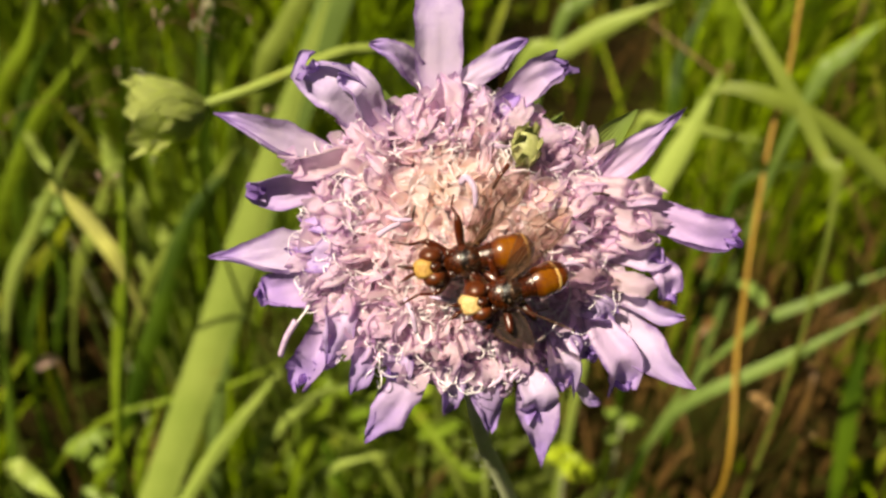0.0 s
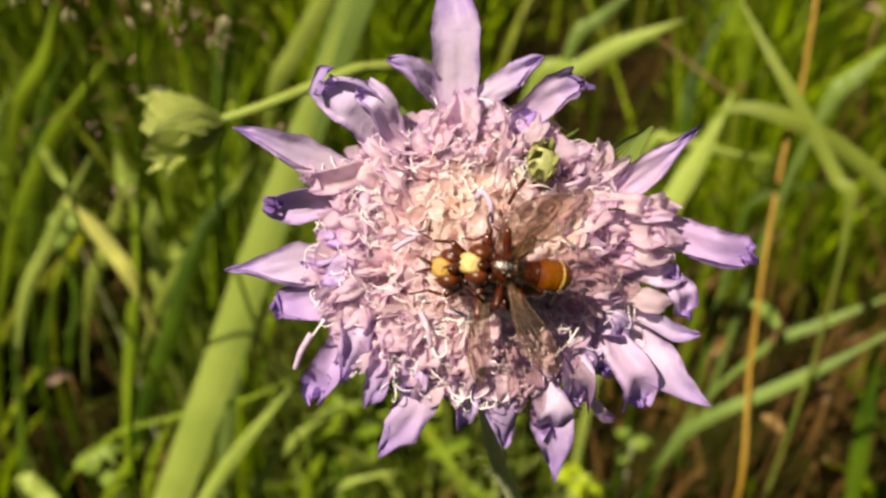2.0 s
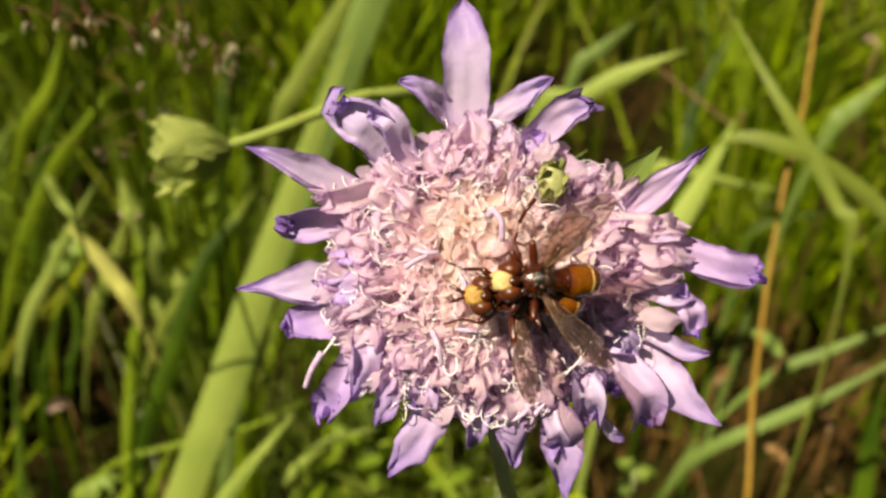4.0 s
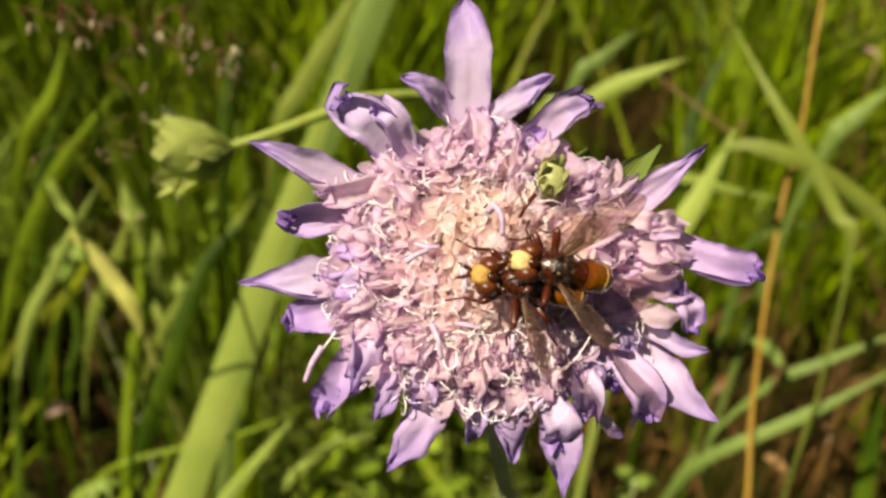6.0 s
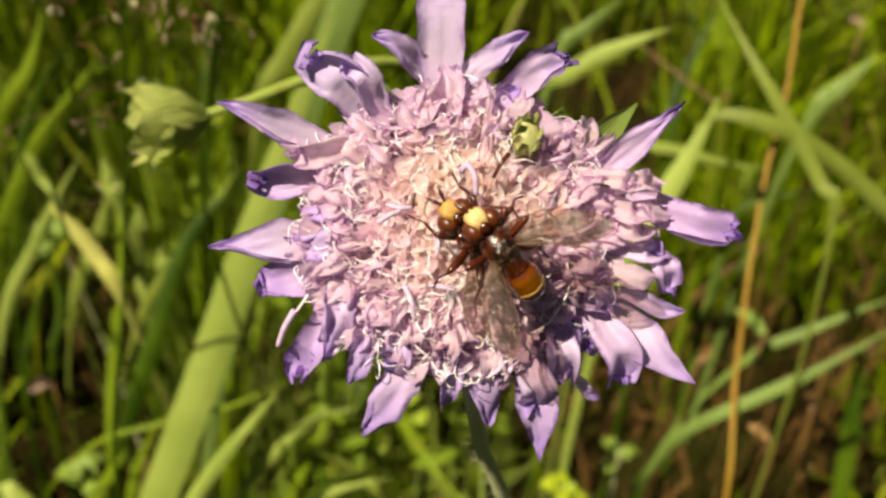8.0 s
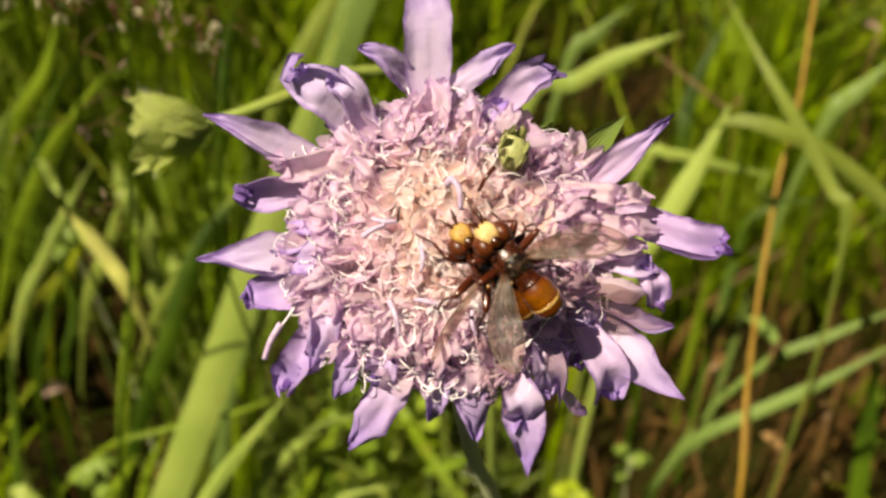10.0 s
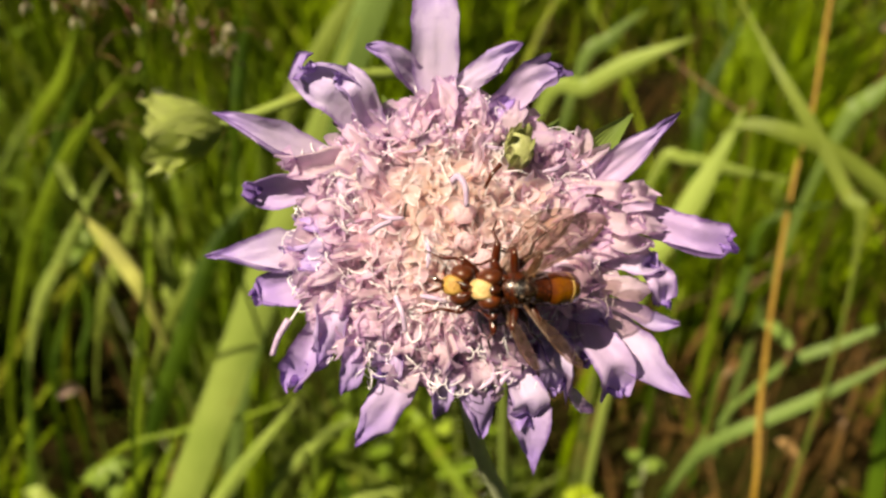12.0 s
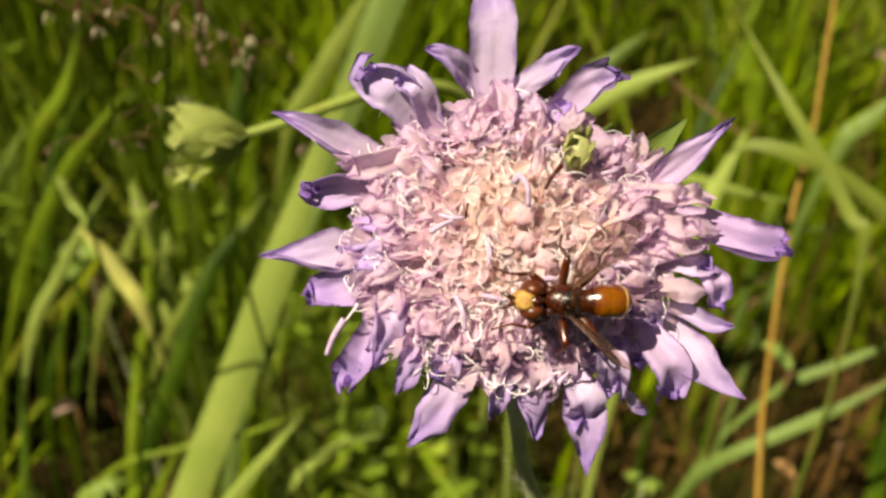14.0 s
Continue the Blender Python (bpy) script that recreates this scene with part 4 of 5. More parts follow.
STAND = (((0.75, 0.55, -0.5), (2.2, 1.75, 0.35), (3.3, 1.65, -0.7), (4.5, 2.1, -1.3), 0.24),
         ((0.0, 0.7, -0.6), (-0.1, 2.9, 0.75), (0.1, 3.6, -0.7), (-0.2, 4.3, -1.6), 0.25),
         ((-0.75, 0.6, -0.6), (-2.2, 2.1, 0.4), (-2.7, 3.0, -0.8), (-3.6, 3.7, -1.6), 0.24))
CLASP = (((0.75, 0.55, -0.5), (1.6, 1.9, 0.2), (2.1, 1.5, -1.5), (2.9, 1.5, -2.2), 0.22),
         ((0.0, 0.7, -0.6), (0.3, 2.5, 0.5), (0.5, 2.3, -1.4), (1.0, 2.6, -2.4), 0.23),
         ((-0.75, 0.6, -0.6), (-1.5, 2.2, 0.3), (-2.0, 2.1, -1.5), (-2.9, 2.3, -2.4), 0.22))
LOWER = [
    (0.0, 0.30, -1.25, 2.5, 191),
    (0.5, 0.75, -1.18, 2.5, 186),
    (1.0, 0.54, -1.13, 2.5, 180),
    (1.5, 0.31, -1.50, 2.5, 172),
    (2.0, 0.44, -1.15, 2.5, 172),
    (2.5, 0.55, -1.19, 2.5, 174),
    (3.0, 0.85, -1.65, 2.5, 177),
    (5.5, 2.79, -1.15, 2.5, 176),
    (6.0, 2.16, -0.96, 2.5, 170),
    (6.5, 3.22, -1.30, 2.5, 180),
    (7.0, 3.79, -1.58, 2.5, 178),
    (7.5, 3.14, -1.12, 2.5, 177),
    (8.0, 1.25, -0.76, 2.5, 136),
    (10.5, 3.51, -1.58, 2.5, 132),
    (11.0, 3.92, -1.60, 2.5, 133),
    (11.5, 3.81, -1.46, 2.5, 153),
    (12.0, 2.93, -3.09, 2.5, 178),
    (12.5, 3.17, -2.40, 2.5, 164),
    (13.0, 3.84, -5.03, 2.5, 190),
    (13.5, 4.19, -4.47, 2.5, 178),
    (14.0, 3.39, -4.07, 2.5, 180),
]
UPPER = [
    (0.0, 2.85, -3.38, 3.0, 196),
    (0.5, 3.62, -3.63, 3.0, 192),
    (1.0, 3.94, -3.68, 3.0, 194),
    (1.5, 0.96, -0.77, 4.3, 174),
    (2.0, 1.89, -0.84, 4.3, 171),
    (2.5, 2.43, -0.90, 4.3, 173),
    (3.0, 2.41, -0.91, 4.3, 178),
    (5.5, 4.42, 0.28, 4.3, 181),
    (6.0, 4.26, -0.04, 4.3, 170),
    (6.5, 5.57, 0.29, 4.3, 183),
    (7.0, 6.04, 0.03, 4.3, 180),
    (7.5, 5.05, 0.34, 4.3, 176),
    (8.0, 2.47, -1.29, 4.3, 131),
    (10.5, 4.53, -1.24, 4.3, 133),
    (11.0, 4.62, -2.02, 4.3, 131),
    (11.5, 5.53, -2.63, 4.3, 154),
    (12.0, 4.38, -3.25, 4.3, 180),
    (12.5, 5.34, -2.68, 4.3, 161),
    (13.0, 5.50, -3.76, 4.3, 187),
    (13.5, 7.61, -3.49, 4.3, 171),
]


def on_flower(x, y, lift, heading):
    """A pose on the flower head for a body that looks along heading, its back away from the florets."""
    up = dome_normal(x, y, 0.55)
    ahead = Vector((math.cos(radians(heading)), math.sin(radians(heading)), 0))
    side = up.cross(ahead).normalized()
    ahead = side.cross(up)
    m = Matrix((ahead, side, up)).transposed().to_4x4()
    m.translation = Vector((x, y, dome(x, y) + lift)) * MM
    return HEAD @ m


lower_fly, lower_wings, lower_abdomen = build_fly("rust-brown thick-headed fly standing on the scabious flower", True, 0.5, STAND)
upper_fly, upper_wings, upper_abdomen = build_fly("second rust-brown thick-headed fly riding on the other", False, 0.35, CLASP)


def wing_pose(side, spread, lift, twist):
    """spread: degrees between the wing and the body's rear; lift: its tip upwards; twist: its front edge up."""
    return mm_pose(-0.35, 0.85 * side, 0.55) @ pose(0, 0, 0, 0, 0, -side * spread) @ pose(0, 0, 0, -side * twist, lift, 0)


# ---- stem, bracts and the bud behind ----
def build_stem():
    line = [(1.2, -4.0, 66.5), (2.7, -12.4, 70.5), (4.2, -18.6, 79.0), (7.0, -25.8, 89.0)]
    p = [in_sight(q) / MM for q in line]
    p += [p[-1] + Vector((14, 13, -62)), Vector((p[-1].x + 26, p[-1].y + 28, -4))]
    local = HEAD.inverted()
    pts = [local @ (q * MM) / MM for q in p]
    part("stem", tube_mesh("stem", pts, lambda u: 0.58 + 0.4 * math.exp(-u * 20) + 0.3 * u, M_STEM, 60, 12), flower, "pale green hairy stalk")
    rnd = random.Random(8)
    hairs = []
    centre = spline(pts, 60)
    for i in range(160):
        k = rnd.randrange(2, 40)
        g = rnd.uniform(0, 6.28)
        d = Vector((math.cos(g), rnd.uniform(-0.2, 0.2), math.sin(g))).normalized()
        a = centre[k] + d * 0.7
        hairs.append(tube([a, a + d * 0.5, a + d * rnd.uniform(0.8, 1.3)], lambda u: 0.018 * (1 - 0.7 * u), 2, 3))
    tagged(part("stem_hair", joined("stem_hair", hairs, M_HAIR), flower), kind="stuff")
    # green bracts behind the head
    for k in range(11):
        a = 2 * math.pi * k / 11 + 0.3
        out = Vector((math.cos(a), math.sin(a), 0))
        line = spline([out * 3 + Vector((0, 0, -4.6)), out * 8 + Vector((0, 0, -4.2)), out * 12.5 + Vector((0, 0, -3.0))], 10)
        v, f, uv = sheet(line, lambda u: 3.6 * min(1, 0.5 + u) * min(1, (1 - u) / 0.55 + 0.03), (0, 0, 1), 0.3, 0.3, k, 6)
        part("bract", mesh_of("bract", v, f, M_BRACT, uv), flower)
    line = spline([(9.8, 5.6, -1.5), (10.9, 7.4, -0.6), (12.9, 9.3, 0.2)], 12)
    v, f, uv = sheet(line, lambda u: 2.7 * min(1, 0.6 + u) * min(1, (1 - u) / 0.6 + 0.03), (0.1, -0.2, 1), 0.5, 0.2, 3, 6)
    part("bract", mesh_of("bract", v, f, M_BRACT, uv), flower, "hairy green bract beside the petals")
    # bare green calyx cup among the florets
    part("calyx", ball_mesh("calyx", (4.75, 6.5, 1.9), (1.05, 1.5, 1.1), M_CALYX, 16, 12), flower, "bare yellow-green calyx")
    for k in range(7):
        a = k * 0.9
        o = Vector((4.6 + 0.75 * math.cos(a), 6.3 + 1.2 * math.sin(a), 1.8))
        v, f, uv = sheet(spline([o + Vector((0, 0, -1.8)), o * 1.01 + Vector((0, 0, 0.4)), o * 1.05 + Vector((0.1, 0.2, 1.9))], 6), lambda u: 1.2 * (1 - 0.6 * u), Vector((math.cos(a), math.sin(a), 0.5)), 0.5, 0.2, k, 4)
        part("calyx", mesh_of("calyx", v, f, M_CALYX, uv), flower, "bare yellow-green calyx")


def build_bud():
    bud = new("scabious_bud")
    base = in_sight((-30.2, 18.0, 113.0))
    tip = in_sight((-40.0, 16.0, 110.0))
    bud.matrix_world = Matrix.Translation(base) @ (tip - base).to_track_quat("Z", "Y").to_matrix().to_4x4()
    tagged(bud, "green hairy scabious bud nodding on its stalk", "flower bud")
    inv = bud.matrix_world.inverted()
    way = [(-30.8, 18.1, 113.0), (-24.7, 20.4, 114.0), (-18.4, 23.4, 116.0), (-10.5, 26.8, 120.0), (0.0, 26.0, 130.0), (8.0, 5.0, 150.0)]
    p = [in_sight(q) for q in way]
    p += [Vector((p[-1].x + 0.005, p[-1].y + 0.012, 0.08)), Vector((p[-1].x + 0.006, p[-1].y + 0.02, -0.004))]
    part("stem", tube_mesh("stem", [inv @ q / MM for q in p], lambda u: 0.68 + 0.4 * u, M_BLADE["lit"], 50, 8), bud)
    part("core", ball_mesh("core", (0, 0, 4.6), (3.0, 3.0, 2.4), M_CALYX, 16, 10), bud)
    rnd = random.Random(2)
    for k in range(16):
        a = 2 * math.pi * k / 8 + (0.39 if k > 7 else 0)
        o = Vector((math.cos(a), math.sin(a), 0))
        r = 5.0 if k > 7 else 4.0
        line = spline([o * 0.4, o * r * 0.42 + Vector((0, 0, 2.2)), o * r * 0.8 + Vector((0, 0, 5.2)), o * (r * 1.15 + rnd.uniform(-0.6, 0.9)) + Vector((0, 0, rnd.uniform(8.0, 10.5)))], 12)
        v, f, uv = sheet(line, lambda u: 6.4 * min(1, 0.35 + 1.8 * u) * min(1, ((1 - u) / 0.30 + 0.03) ** 0.7), o * -1, 0.25, 0.3, k, 5)
        part("sepal", mesh_of("sepal", v, f, M_BUD, uv), bud)
    hairs = []
    for i in range(240):
        a, z = rnd.uniform(0, 6.28), rnd.uniform(0.5, 8)
        o = Vector((math.cos(a), math.sin(a), 0))
        q = o * (0.5 + 0.62 * z) + Vector((0, 0, z))
        d = (o + Vector((0, 0, rnd.uniform(-0.3, 0.6)))).normalized()
        hairs.append(tube([q, q + d * 0.5, q + d * rnd.uniform(0.8, 1.5)], lambda u: 0.035 * (1 - 0.7 * u), 2, 3))
    tagged(part("hair", joined("hair", hairs, M_HAIR), bud), kind="stuff")


def build_orange_stalk():
    p = [in_sight(q) / MM for q in ((76.5, -67.4, 235.0), (79.6, -30.0, 232.0), (82.8, -1.3, 230.0), (87.1, 26.8, 228.0), (90.8, 42.7, 226.0), (93.5, 68.0, 222.0), (97, 100, 215))]
    foot = Vector((p[0].x - 6, p[0].y + 30, -3))
    ob = part("dry_stalk", tube_mesh("dry_stalk", [foot, (p[0] + foot) / 2] + p, lambda u: 0.70 - 0.18 * u, M_ORANGE, 40, 8))
    tagged(ob, "tall thin orange-brown dry grass stalk", "stalk")


def panicle(top, foot_shift, label, count, seed, hanging=()):
    """A thin culm with loose pinkish spikelets near its top."""
    rnd = random.Random(seed)
    grass = new("flowering_grass")
    pts = [in_sight(q) / MM for q in top]
    foot = Vector((pts[0].x + foot_shift, pts[0].y + 40, -3))
    grass.matrix_world = Matrix.Translation(foot * MM)
    tagged(grass, label, "grass", "flowering grasses")
    line = spline([foot - foot, (pts[0] - foot) * 0.5 + Vector((0, 4, 0))] + [q - foot for q in pts], 40)
    part("culm", tube_mesh("culm", line, lambda u: 0.55 - 0.35 * u, M_BLADE["dark"], 60, 6), grass)
    twig, ears = [], [ball_mesh("spikelet", (0, 0, 0.45), (0.19, 0.15, 0.75), M_SPIKE, 8, 6, lambda p: Vector((p.x, p.y, p.z * 1.2 if p.z > 0 else p.z)))]
    for i in range(count):
        k = rnd.randrange(26, 41)
        a = rnd.uniform(0, 6.28)
        d = Vector((math.cos(a), math.sin(a) * 0.7, rnd.uniform(-0.1, 0.5))) * rnd.uniform(4, 13)
        e = line[k] + d + Vector((0, 0, -1.5))
        twig.append(tube([line[k], line[k] + d * 0.6 + Vector((0, 0, 0.6)), e], 0.09, 4, 4))
        for j in range(rnd.randint(1, 3)):
            q = e + Vector((rnd.uniform(-1.3, 1.3), rnd.uniform(-1.3, 1.3), rnd.uniform(-1.5, 0.6)))
            part("spikelet", ears[0], grass, m=mm_pose(q.x, q.y, q.z, rnd.uniform(-50, 50), rnd.uniform(-50, 50), rnd.uniform(0, 360)))
    # maroon ears that hang over, with cream hooked anthers below them
    for x, y, ahead in hanging:
        e = in_sight((x, y, ahead)) / MM - foot
        k = min(range(20, 41), key=lambda i: (line[i] - e).length)
        twig.append(tube([line[k], (line[k] + e) / 2 + Vector((0, 0, 2)), e + Vector((0, 0, 2.2))], 0.10, 6, 4))
        scales = [ball((rnd.uniform(-0.3, 0.3), rnd.uniform(-0.3, 0.3), 0.9 * j), (0.28, 0.24, 0.75), 8, 6) for j in range(3)]
        part("spikelet", joined("spikelet", scales, M_MAROON), grass, "dark maroon hanging spikelet", mm_pose(e.x, e.y, e.z, rnd.uniform(-20, 20), rnd.uniform(-20, 20), 0))
        hooks = []
        for j in range(4):
            a = rnd.uniform(0, 6.28)
            o = Vector((math.cos(a), math.sin(a), 0))
            hooks.append(tube([o * 0.1, o * 0.7 + Vector((0, 0, -0.4)), o * 0.8 + Vector((0, 0, -1.5))], lambda u: 0.08 + 0.06 * u, 6, 5))
        part("anther", joined("anther", hooks, M_CREAM), grass, "cream hooked anthers", mm_pose(e.x, e.y, e.z - 0.4))
    part("twig", joined("twig", twig, M_DRY), grass)


def in_hollow(x, y):
    for x0, y0, x1, y1, r in GAPS:
        k = min(1.0, max(0.0, ((x - x0) * (x1 - x0) + (y - y0) * (y1 - y0)) / ((x1 - x0) ** 2 + (y1 - y0) ** 2)))
        if math.hypot(x - x0 - k * (x1 - x0), y - y0 - k * (y1 - y0)) < r:
            return True
    return False


def weed_leaves(name, count, region, zs, sizes, seed):
    """Low rounded leaves of meadow herbs, as one mesh."""
    rnd = random.Random(seed)
    verts, faces, uvs = [], [], []
    for i in range(count):
        x, y, z = rnd.uniform(*region[:2]), rnd.uniform(*region[2:]), rnd.uniform(*zs)
        if in_hollow(x * MM, y * MM):
            continue
        r, a, tilt = rnd.uniform(*sizes), rnd.uniform(0, 6.28), rnd.uniform(-0.7, 0.7)
        o = len(verts)
        verts.append((x, y, z))
        uvs.append((0.5, 0.5))
        for k in range(9):
            g = 2 * math.pi * k / 9
            rr = r * (0.8 + 0.2 * math.cos(2 * g)) * (1 + 0.1 * rnd.random())
            dx, dy = rr * math.cos(g), rr * 0.7 * math.sin(g)
            verts.append((x + dx * math.cos(a) - dy * math.sin(a), y + dx * math.sin(a) + dy * math.cos(a), z + 0.25 * r + dx * math.sin(tilt) - 0.3 * abs(dy)))
            uvs.append((0.5 + 0.5 * math.cos(g), 0.5 + 0.5 * math.sin(g)))
        faces += [(o, o + 1 + k, o + 1 + (k + 1) % 9) for k in range(9)]
        s = len(verts)
        verts += [(x - 0.4, y, 0), (x + 0.4, y, 0), (x + 0.3, y, z), (x - 0.3, y, z)]
        uvs += [(0, 0.4), (0, 0.6), (1, 0.6), (1, 0.4)]
        faces.append((s, s + 1, s + 2, s + 3))
    ob = part(name, mesh_of(name, verts, faces, M_WEED, uvs))
    tagged(ob, "low rounded green leaves of meadow herbs", "leaves", kind="stuff")


def dry_leaf(spot, size, material, label):
    """A curled leaf caught low in the grass on its own dry stalk."""
    top = in_sight(spot) / MM
    rnd = random.Random(int(abs(spot[0]) * 3 + abs(spot[1]) * 5))
    a = rnd.uniform(0, 6.28)
    o = Vector((math.cos(a), math.sin(a), 0.3)) * size
    ob = part("dry_leaf", mesh_of("dry_leaf", *[(v, f) for v, f, uv in [sheet(spline([top - o, top + Vector((0, 0, size * 0.3)), top + o], 12), lambda u: size * 0.8 * math.sin(min(1, u + 0.04) * math.pi) ** 0.6 + 0.2, (0.2, -0.6, 0.8), 0.7, 1.2, size, 6)]][0], material))
    tagged(ob, label, "leaf", "dry leaves in the grass")
    part("stalk", tube_mesh("stalk", [Vector((top.x - o.x, top.y - o.y + 4, -2)), (top - o) * 0.5 + Vector((top.x, top.y, 0)) * 0.5, top - o], 0.5, M_DRY, 10, 5), ob)


def herb(spot, count, spread, lime):
    """A small lime-green meadow herb: a thin stalk and a few oval leaves."""
    top = in_sight(spot) / MM
    rnd = random.Random(int(spot[0] * 7 + spot[1]))
    plant = new("meadow_herb")
    plant.matrix_world = Matrix.Translation(Vector((top.x, top.y + 10, -2)) * MM)
    tagged(plant, "small lime-green herb with oval leaves" if lime else "low grey-green herb with oval leaves", "herb", "low meadow herbs")
    h = top.z + 2
    part("stalk", tube_mesh("stalk", [(0, 0, 0), (2, -3, h * 0.5), (0, -10, h)], lambda u: 0.9 - 0.5 * u, M_STEM, 16, 6), plant)
    for k in range(count):
        a = 2.4 * k + rnd.uniform(-0.4, 0.4)
        o = Vector((math.cos(a), math.sin(a), 0))
        z = h - rnd.uniform(0, spread * 1.3)
        foot = Vector((0, -10 * z / h, z))
        end = foot + o * spread * rnd.uniform(0.6, 1.1) + Vector((0, 0, rnd.uniform(-2, 4)))
        v, f, uv = sheet(spline([foot, (foot + end) / 2 + Vector((0, 0, 1.5)), end], 8), lambda u: spread * 0.55 * math.sin(min(1, u * 1.05 + 0.04) * math.pi) ** 0.7 + 0.3, (0, -0.3, 1), 0.25, 0.4, k, 5)
        part("leaf", mesh_of("leaf", v, f, M_LIME if lime else M_CLOVER, uv), plant)


build_stem()
build_bud()
build_orange_stalk()
panicle([(-60.5, -48.7, 170), (-54.0, -5.7, 150), (-48.1, 20.9, 133), (-45.6, 38.2, 125)], -4, "thin dark grass culm with loose pale spikelets", 9, 1, ((-47.3, 35.4, 125), (-44.5, 37.6, 125), (-40.6, 38.8, 125)))
panicle([(-45, 5, 172), (-38.5, 24.5, 145), (-32, 36, 125)], 5, "thin flowering grass with pinkish spikelets", 6, 2, ((-33.5, 35.8, 126), (-35.9, 33.4, 128)))
panicle([(-76, 8, 176), (-60.5, 25.5, 143), (-53, 36, 125)], -6, "slender flowering grass with pinkish spikelets", 5, 3, ((-63.5, 38.6, 125), (-58.7, 39.0, 125), (-56.0, 36.4, 125), (-54.4, 39.4, 125)))
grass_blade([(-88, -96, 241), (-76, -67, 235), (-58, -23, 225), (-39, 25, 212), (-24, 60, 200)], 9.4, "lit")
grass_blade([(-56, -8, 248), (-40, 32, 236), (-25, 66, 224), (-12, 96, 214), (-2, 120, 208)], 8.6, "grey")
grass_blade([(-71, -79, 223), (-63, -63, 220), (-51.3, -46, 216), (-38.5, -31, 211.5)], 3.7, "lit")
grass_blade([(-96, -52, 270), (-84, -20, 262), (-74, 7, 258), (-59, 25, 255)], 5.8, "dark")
grass_blade([(-103, -75, 260), (-97, -64, 258), (-90, -54, 255)], 3.7, "mid")
grass_blade([(-104, -62, 280), (-103, -29, 278), (-100, 7, 275), (-107, 46, 272)], 3.2, "mid")
grass_blade([(-122, 27, 260), (-117, 24, 258), (-110, 17, 255)], 2.6, "mist")
grass_blade([(-95, -10, 262), (-101, 2, 258), (-107, 11, 254), (-113, 17, 252)], 4.4, "pale")
grass_blade([(-95, 16, 262), (-97, 24, 258), (-99, 32, 255)], 5.7, "mist")
grass_blade([(-89, 7, 262), (-88, 12, 258), (-88, 18, 255)], 4.4, "mist")
grass_blade([(-148, 0, 290), (-132, 33, 280), (-120, 48, 275), (-103, 66, 268)], 4.7, "mid")
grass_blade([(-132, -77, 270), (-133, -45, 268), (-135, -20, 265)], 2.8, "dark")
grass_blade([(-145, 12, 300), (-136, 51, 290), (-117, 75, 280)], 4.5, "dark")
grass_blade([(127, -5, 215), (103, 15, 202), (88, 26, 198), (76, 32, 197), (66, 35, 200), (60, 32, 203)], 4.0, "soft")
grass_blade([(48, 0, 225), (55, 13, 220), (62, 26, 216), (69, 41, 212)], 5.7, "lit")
grass_blade([(90, 10, 197), (87, 18, 196), (81, 31, 197), (73, 46, 198), (65, 67, 205)], 3.0, "soft")
grass_blade([(52, 28, 232), (59, 31, 228), (75, 28, 232), (91, 26, 235)], 2.8, "lit")
grass_blade([(64, -54, 250), (71, -44, 240), (88, -34, 232), (101, -26, 226), (117, -15, 220)], 3.3, "grey")
grass_blade([(91, -29, 260), (108, -18, 250), (127, -8, 240)], 3.0, "grey")
grass_blade([(22, 46, 230), (32, 49, 226), (40, 53, 222), (48, 56, 218), (58, 59, 214)], 4.6, "lit")
grass_blade([(33, 57, 245), (41, 66, 240), (50, 73, 235)], 4.1, "grey")
grass_blade([(69, 31, 260), (71, 52, 255), (81, 75, 250)], 4.3, "dark")
grass_blade([(78, 40, 236), (75, 45, 236), (61, 57, 238), (51, 66, 240)], 0.8, "dry")
grass_blade([(-16, -42, 260), (-4, -55, 255), (9, -70, 250)], 3.6, "mid")
grass_blade([(-46, -77, 270), (-41, -62, 265), (-31, -44, 260)], 4.1, "mid")
grass_blade([(-31, -77, 270), (-36, -63, 268), (-39, -51, 262)], 3.5, "dark")
grass_blade([(-97, -52, 240), (-74, -43, 235), (-55, -38, 232), (-38, -30, 228)], 1.3, "mid")
grass_blade([(-123, -66, 250), (-114, -68, 245), (-105, -72, 240)], 4.8, "lit")
grass_blade([(-60, 51, 290), (-50, 68, 282), (-38, 86, 275), (-30, 100, 270)], 6.5, "soft")
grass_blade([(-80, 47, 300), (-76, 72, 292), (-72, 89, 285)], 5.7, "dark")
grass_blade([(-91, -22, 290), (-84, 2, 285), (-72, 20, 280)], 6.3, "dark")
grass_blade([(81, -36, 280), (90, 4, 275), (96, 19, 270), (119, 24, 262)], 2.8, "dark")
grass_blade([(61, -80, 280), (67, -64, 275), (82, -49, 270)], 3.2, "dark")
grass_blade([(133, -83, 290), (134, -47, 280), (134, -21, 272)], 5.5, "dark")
grass_blade([(101, 70, 300), (97, 79, 295), (97, 91, 290)], 7.7, "mid")
grass_blade([(130, 53, 300), (138, 62, 296), (148, 72, 290)], 5.8, "grey")
grass_blade([(-128, -14, 280), (-121, 0, 276), (-108, 19, 270)], 3.2, "yel")
grass_blade([(-151, 47, 300), (-137, 67, 292), (-130, 87, 285)], 5.7, "mid")
grass_blade([(-41, -48, 285), (-26, -51, 280), (-8, -46, 275)], 2.5, "mid")
grass_blade([(-130, -17, 262), (-120, 4, 258), (-112, 18, 255), (-103, 33, 252)], 3.3, "lit")
grass_blade([(-112, -14, 268), (-103, 7, 262), (-97, 24, 258)], 3.8, "soft")
grass_blade([(-93, -21, 270), (-78, 2, 262), (-64, 20, 256), (-56, 31, 250)], 4.0, "soft")
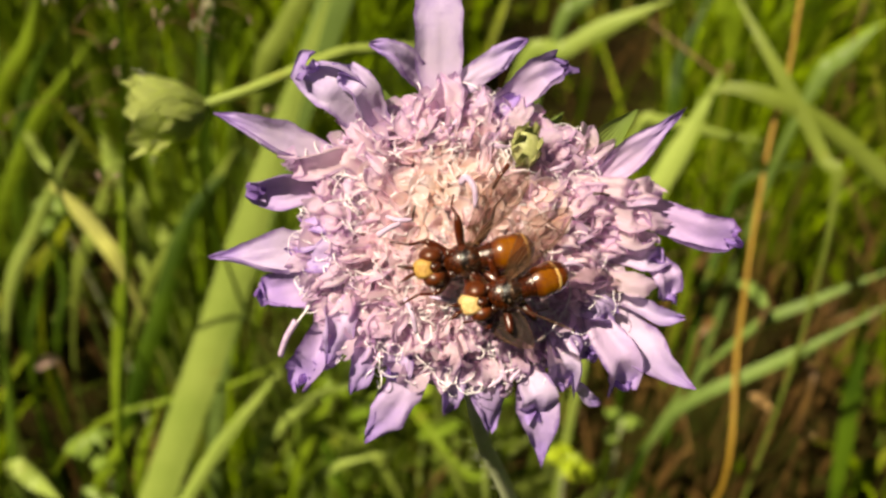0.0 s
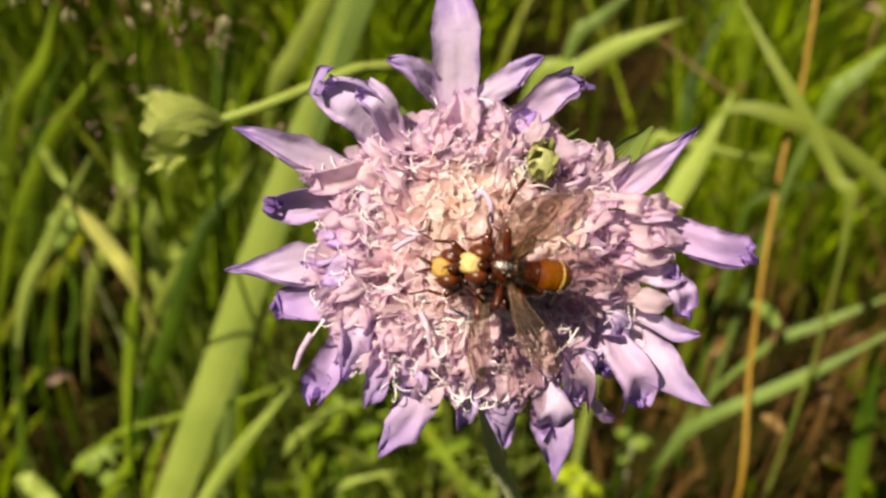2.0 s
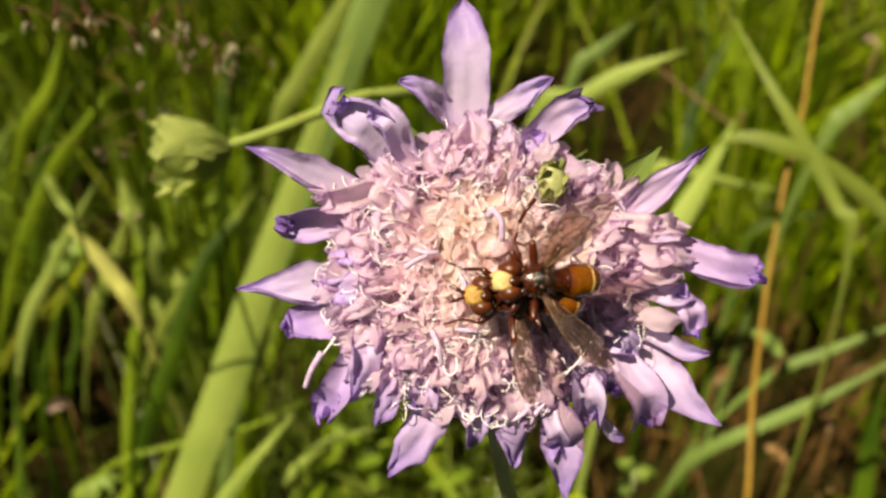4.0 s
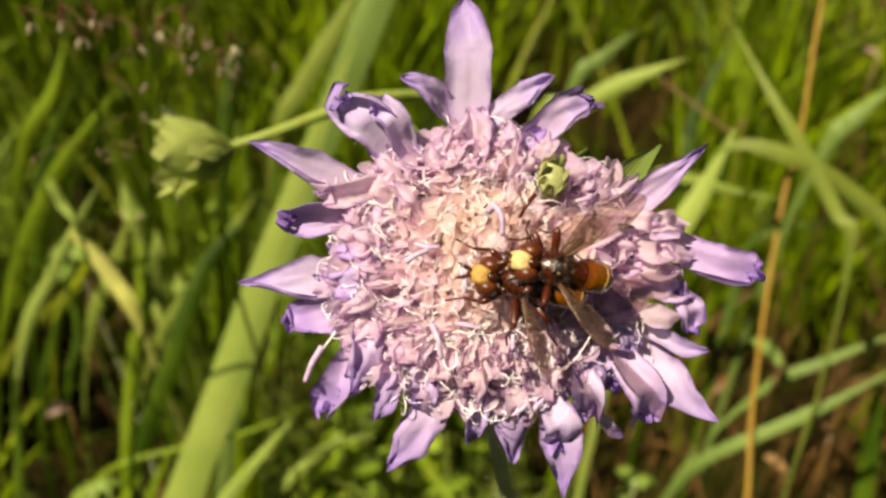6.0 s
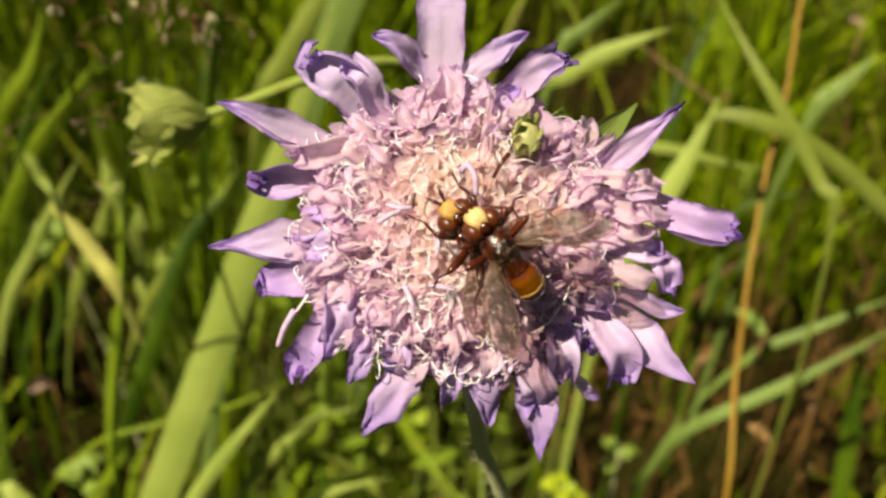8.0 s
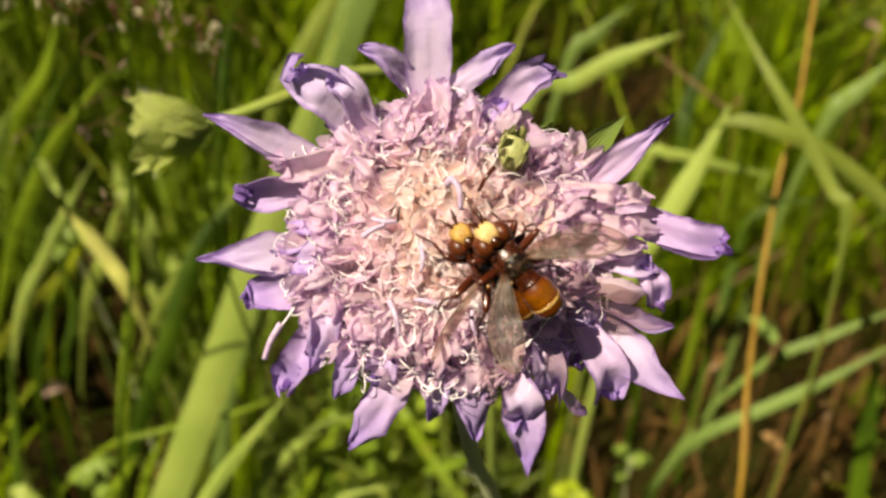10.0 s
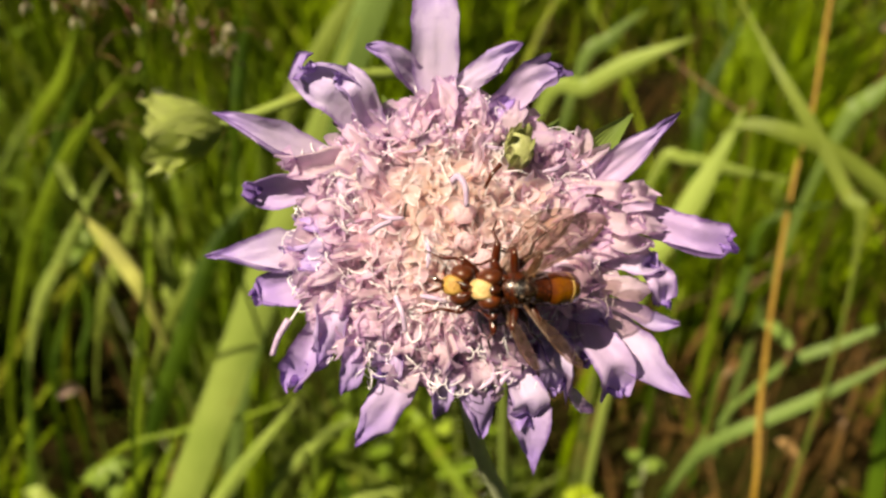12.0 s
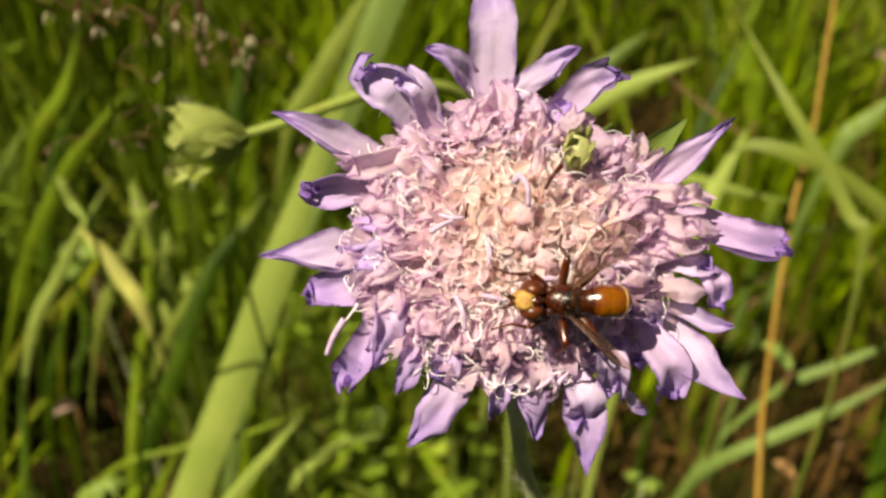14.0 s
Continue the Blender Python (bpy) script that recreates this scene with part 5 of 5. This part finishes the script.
grass_blade([(-127, -35, 270), (-123, -17, 266), (-116, 2, 262)], 2.8, "dark")
grass_blade([(-94, -11, 280), (-94, 0, 276), (-93, 7, 272)], 4.3, "mist")
grass_blade([(-86, -5, 275), (-86, 2, 272), (-86, 6, 270)], 3.5, "mist")
grass_blade([(-124, -33, 282), (-120, -14, 278), (-124, 6, 274)], 2.6, "dark")
grass_blade([(-60, -75, 262), (-52, -60, 256), (-36, -45, 250), (-21, -40, 246)], 3.0, "lit")
grass_blade([(-14, -75, 262), (-22, -61, 256), (-36, -53, 250)], 2.7, "soft")
grass_blade([(6, -77, 270), (-1, -62, 264), (-11, -48, 258)], 3.1, "soft")
grass_blade([(-37, -73, 255), (-30, -65, 250), (-13, -60, 246)], 2.3, "lit")
grass_blade([(-91, -75, 262), (-88, -60, 258), (-80, -43, 254)], 3.0, "mid")
weed_leaves("weed_leaves", 170, (-330, 30, 150, 560), (15, 85), (4, 9), 4)
weed_leaves("weed_leaves", 190, (-200, 70, 185, 340), (12, 70), (2.5, 5.5), 9)
weed_leaves("weed_leaves", 60, (60, 200, 190, 340), (5, 40), (2.5, 5), 12)
for spot, count, spread in (((38, -66, 262), 9, 9), ((60, -60, 285), 5, 8), ((-108, -60, 262), 7, 9), ((-100, -73, 250), 6, 8), ((-128, 12, 290), 6, 10)):
    herb(spot, count, spread, spot[0] == 38)
for spot, size, material, label in (((107, -55, 290), 4, M_TAN, "curled orange-brown dry leaf in the litter"), ((124, -66, 290), 2.4, M_TAN, "small pale scrap of dry leaf"),
                                    ((121, -66, 291), 1.8, M_TAN, "small pale scrap of dry leaf"), ((88, -16, 245), 5, M_BLADE["grey"], "pale withered leaf hanging in the grass"),
                                    ((80, -26, 260), 4, M_DRY, "brown dead leaf hanging in the grass"), ((128, -46, 300), 4, M_DRY, "brown dead leaf in the litter"),
                                    ((-122, -38, 270), 4, M_SPIKE, "pinkish dry leaf scrap in the grass"), ((-85, -62, 262), 4, M_DRY, "brown dead leaf low in the grass"),
                                    ((146, 86, 300), 2.4, M_SPIKE, "small whitish petal of a far flower")):
    dry_leaf(spot, size, material, label)
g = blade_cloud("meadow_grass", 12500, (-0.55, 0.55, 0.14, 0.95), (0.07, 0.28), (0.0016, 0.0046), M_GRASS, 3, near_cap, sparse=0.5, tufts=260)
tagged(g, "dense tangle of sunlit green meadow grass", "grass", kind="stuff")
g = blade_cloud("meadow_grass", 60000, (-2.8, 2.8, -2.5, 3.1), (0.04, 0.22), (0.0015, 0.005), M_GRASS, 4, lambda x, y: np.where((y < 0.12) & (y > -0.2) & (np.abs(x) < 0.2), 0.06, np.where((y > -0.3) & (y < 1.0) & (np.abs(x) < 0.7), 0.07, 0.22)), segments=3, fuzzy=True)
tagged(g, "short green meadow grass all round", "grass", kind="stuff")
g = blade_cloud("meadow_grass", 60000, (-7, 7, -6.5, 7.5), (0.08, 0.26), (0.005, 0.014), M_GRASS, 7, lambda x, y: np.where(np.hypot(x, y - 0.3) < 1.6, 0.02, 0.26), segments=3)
tagged(g, "green meadow grass further off all round", "grass", kind="stuff")
for region, heights, count, seed in (((-0.09, 0.04, 0.15, 0.25), (0.03, 0.085), 420, 31), ((-0.11, -0.05, 0.22, 0.30), (0.06, 0.11), 80, 32)):
    g = blade_cloud("bright_grass", count, region, heights, (0.0008, 0.0022), M_BLADE["soft"], seed)
    tagged(g, "tuft of bright yellow-green young grass", "grass", kind="stuff")
for region, count, seed, material in (((-0.34, -0.02, 0.17, 0.55), 2600, 51, M_WEED), ((0.04, 0.36, 0.20, 0.55), 1500, 52, M_GRASS)):
    g = blade_cloud("thin_grass", count, region, (0.03, 0.13), (0.0009, 0.0024), material, seed, near_cap, sparse=0.3)
    tagged(g, "thin tangled green blades of meadow grass", "grass", kind="stuff")
g = blade_cloud("dry_litter", 600, (0.05, 0.36, 0.16, 0.42), (0.01, 0.05), (0.001, 0.004), M_DRY, 16)
tagged(g, "flattened brown grass litter on bare soil", "dry grass", kind="stuff")
g = blade_cloud("dry_litter", 1300, (-0.6, 0.6, 0.14, 0.95), (0.04, 0.12), (0.001, 0.003), M_DRY, 6, near_cap)
tagged(g, "dry straw-coloured grass litter", "dry grass", kind="stuff")


# ---- everything that moves ----
def motions():
    walk(lower_fly, [(t, on_flower(x, y, lift, h)) for t, x, y, lift, h in LOWER])
    rows = [(t, on_flower(x, y, lift, h)) for t, x, y, lift, h in UPPER]
    rows.append((13.6, HEAD @ mm_pose(19.8, -6.1, 6.7, 0, 0, 142)))
    # the rider takes off and settles on the ground beside the plant
    rows.append((13.7, HEAD @ mm_pose(75, -30, 2, 0, 0, 105)))
    rows.append((13.8, pose(0.28, 0.10, 0.20, 0, 0, 80)))
    rows.append((14.0, pose(0.46, 0.05, ground_height(0.46, 0.05) * MM + 0.0024, 0, 0, 50)))
    walk(upper_fly, rows)
    # the rider's abdomen bends down: seconds, degrees
    bends = [(0.0, 14), (0.5, 18), (1.0, 26), (1.5, 4), (2.0, 20), (2.5, 24), (3.0, 28), (5.5, 8), (6.0, 27), (6.5, 38), (7.0, 38), (7.5, 32), (8.0, 28),
             (10.5, 4), (11.0, 0), (11.5, 18), (12.0, 24), (12.5, 27), (13.0, 20), (13.5, 32), (14.0, 6)]
    walk(upper_abdomen, [(t, WAIST @ pose(0, 0, 0, 0, -a, 0)) for t, a in bends])
    # wings: seconds; spread, lift and twist of one side, then of the other
    lower_beat = [(0.0, 62, -6, 10, 40, 24, 4), (0.5, 62, -6, 10, 32, 24, 4), (1.0, 64, -6, 10, 34, 24, 4), (1.5, 88, 18, 62, 58, 24, 30), (2.0, 86, 20, 52, 50, 22, 22),
                  (3.0, 86, 20, 50, 48, 22, 22), (5.5, 70, 44, 72, 50, 26, 24), (6.0, 66, 42, 72, 44, 24, 20), (7.0, 62, 46, 76, 56, 26, 24), (8.0, 42, 32, 50, 50, 24, 34),
                  (10.5, 78, 16, 86, 70, 20, 70), (11.0, 78, 14, 88, 86, 14, 88), (11.5, 66, 22, 40, 50, 22, 20), (12.0, 60, 50, 76, 46, 24, 14), (13.0, 56, 60, 80, 48, 24, 10),
                  (13.5, 50, 64, 84, 44, 24, 8), (14.0, 45, 54, 80, 48, 24, 8)]
    upper_beat = [(0.0, 30, 66, 80, 36, 24, 4), (0.5, 30, 66, 80, 42, 24, 4), (1.0, 32, 64, 80, 38, 24, 4), (1.5, 52, 20, 30, 66, 22, 46), (2.0, 54, 24, 40, 50, 22, 6),
                  (3.0, 52, 24, 40, 44, 22, 4), (5.5, 50, 42, 72, 52, 24, 10), (6.0, 46, 42, 70, 48, 24, 4), (7.0, 46, 48, 74, 56, 26, 12), (7.5, 46, 44, 70, 60, 26, 14),
                  (8.0, 32, 22, 24, 58, 24, 20), (10.5, 40, 20, 20, 56, 22, 10), (11.0, 38, 20, 20, 54, 22, 12), (11.5, 46, 22, 24, 46, 22, 4), (12.0, 50, 50, 76, 40, 24, 10),
                  (12.5, 52, 50, 76, 46, 24, 8), (13.0, 44, 62, 80, 46, 24, 6), (13.5, 40, 66, 84, 52, 24, 4), (14.0, 70, 30, 20, 70, 30, 20)]
    for wings, beat in ((lower_wings, lower_beat), (upper_wings, upper_beat)):
        for side, w in zip((1, -1), wings):
            k = 1 if side > 0 else 4
            walk(w, [(row[0], wing_pose(side, *row[k:k + 3])) for row in beat])


motions()
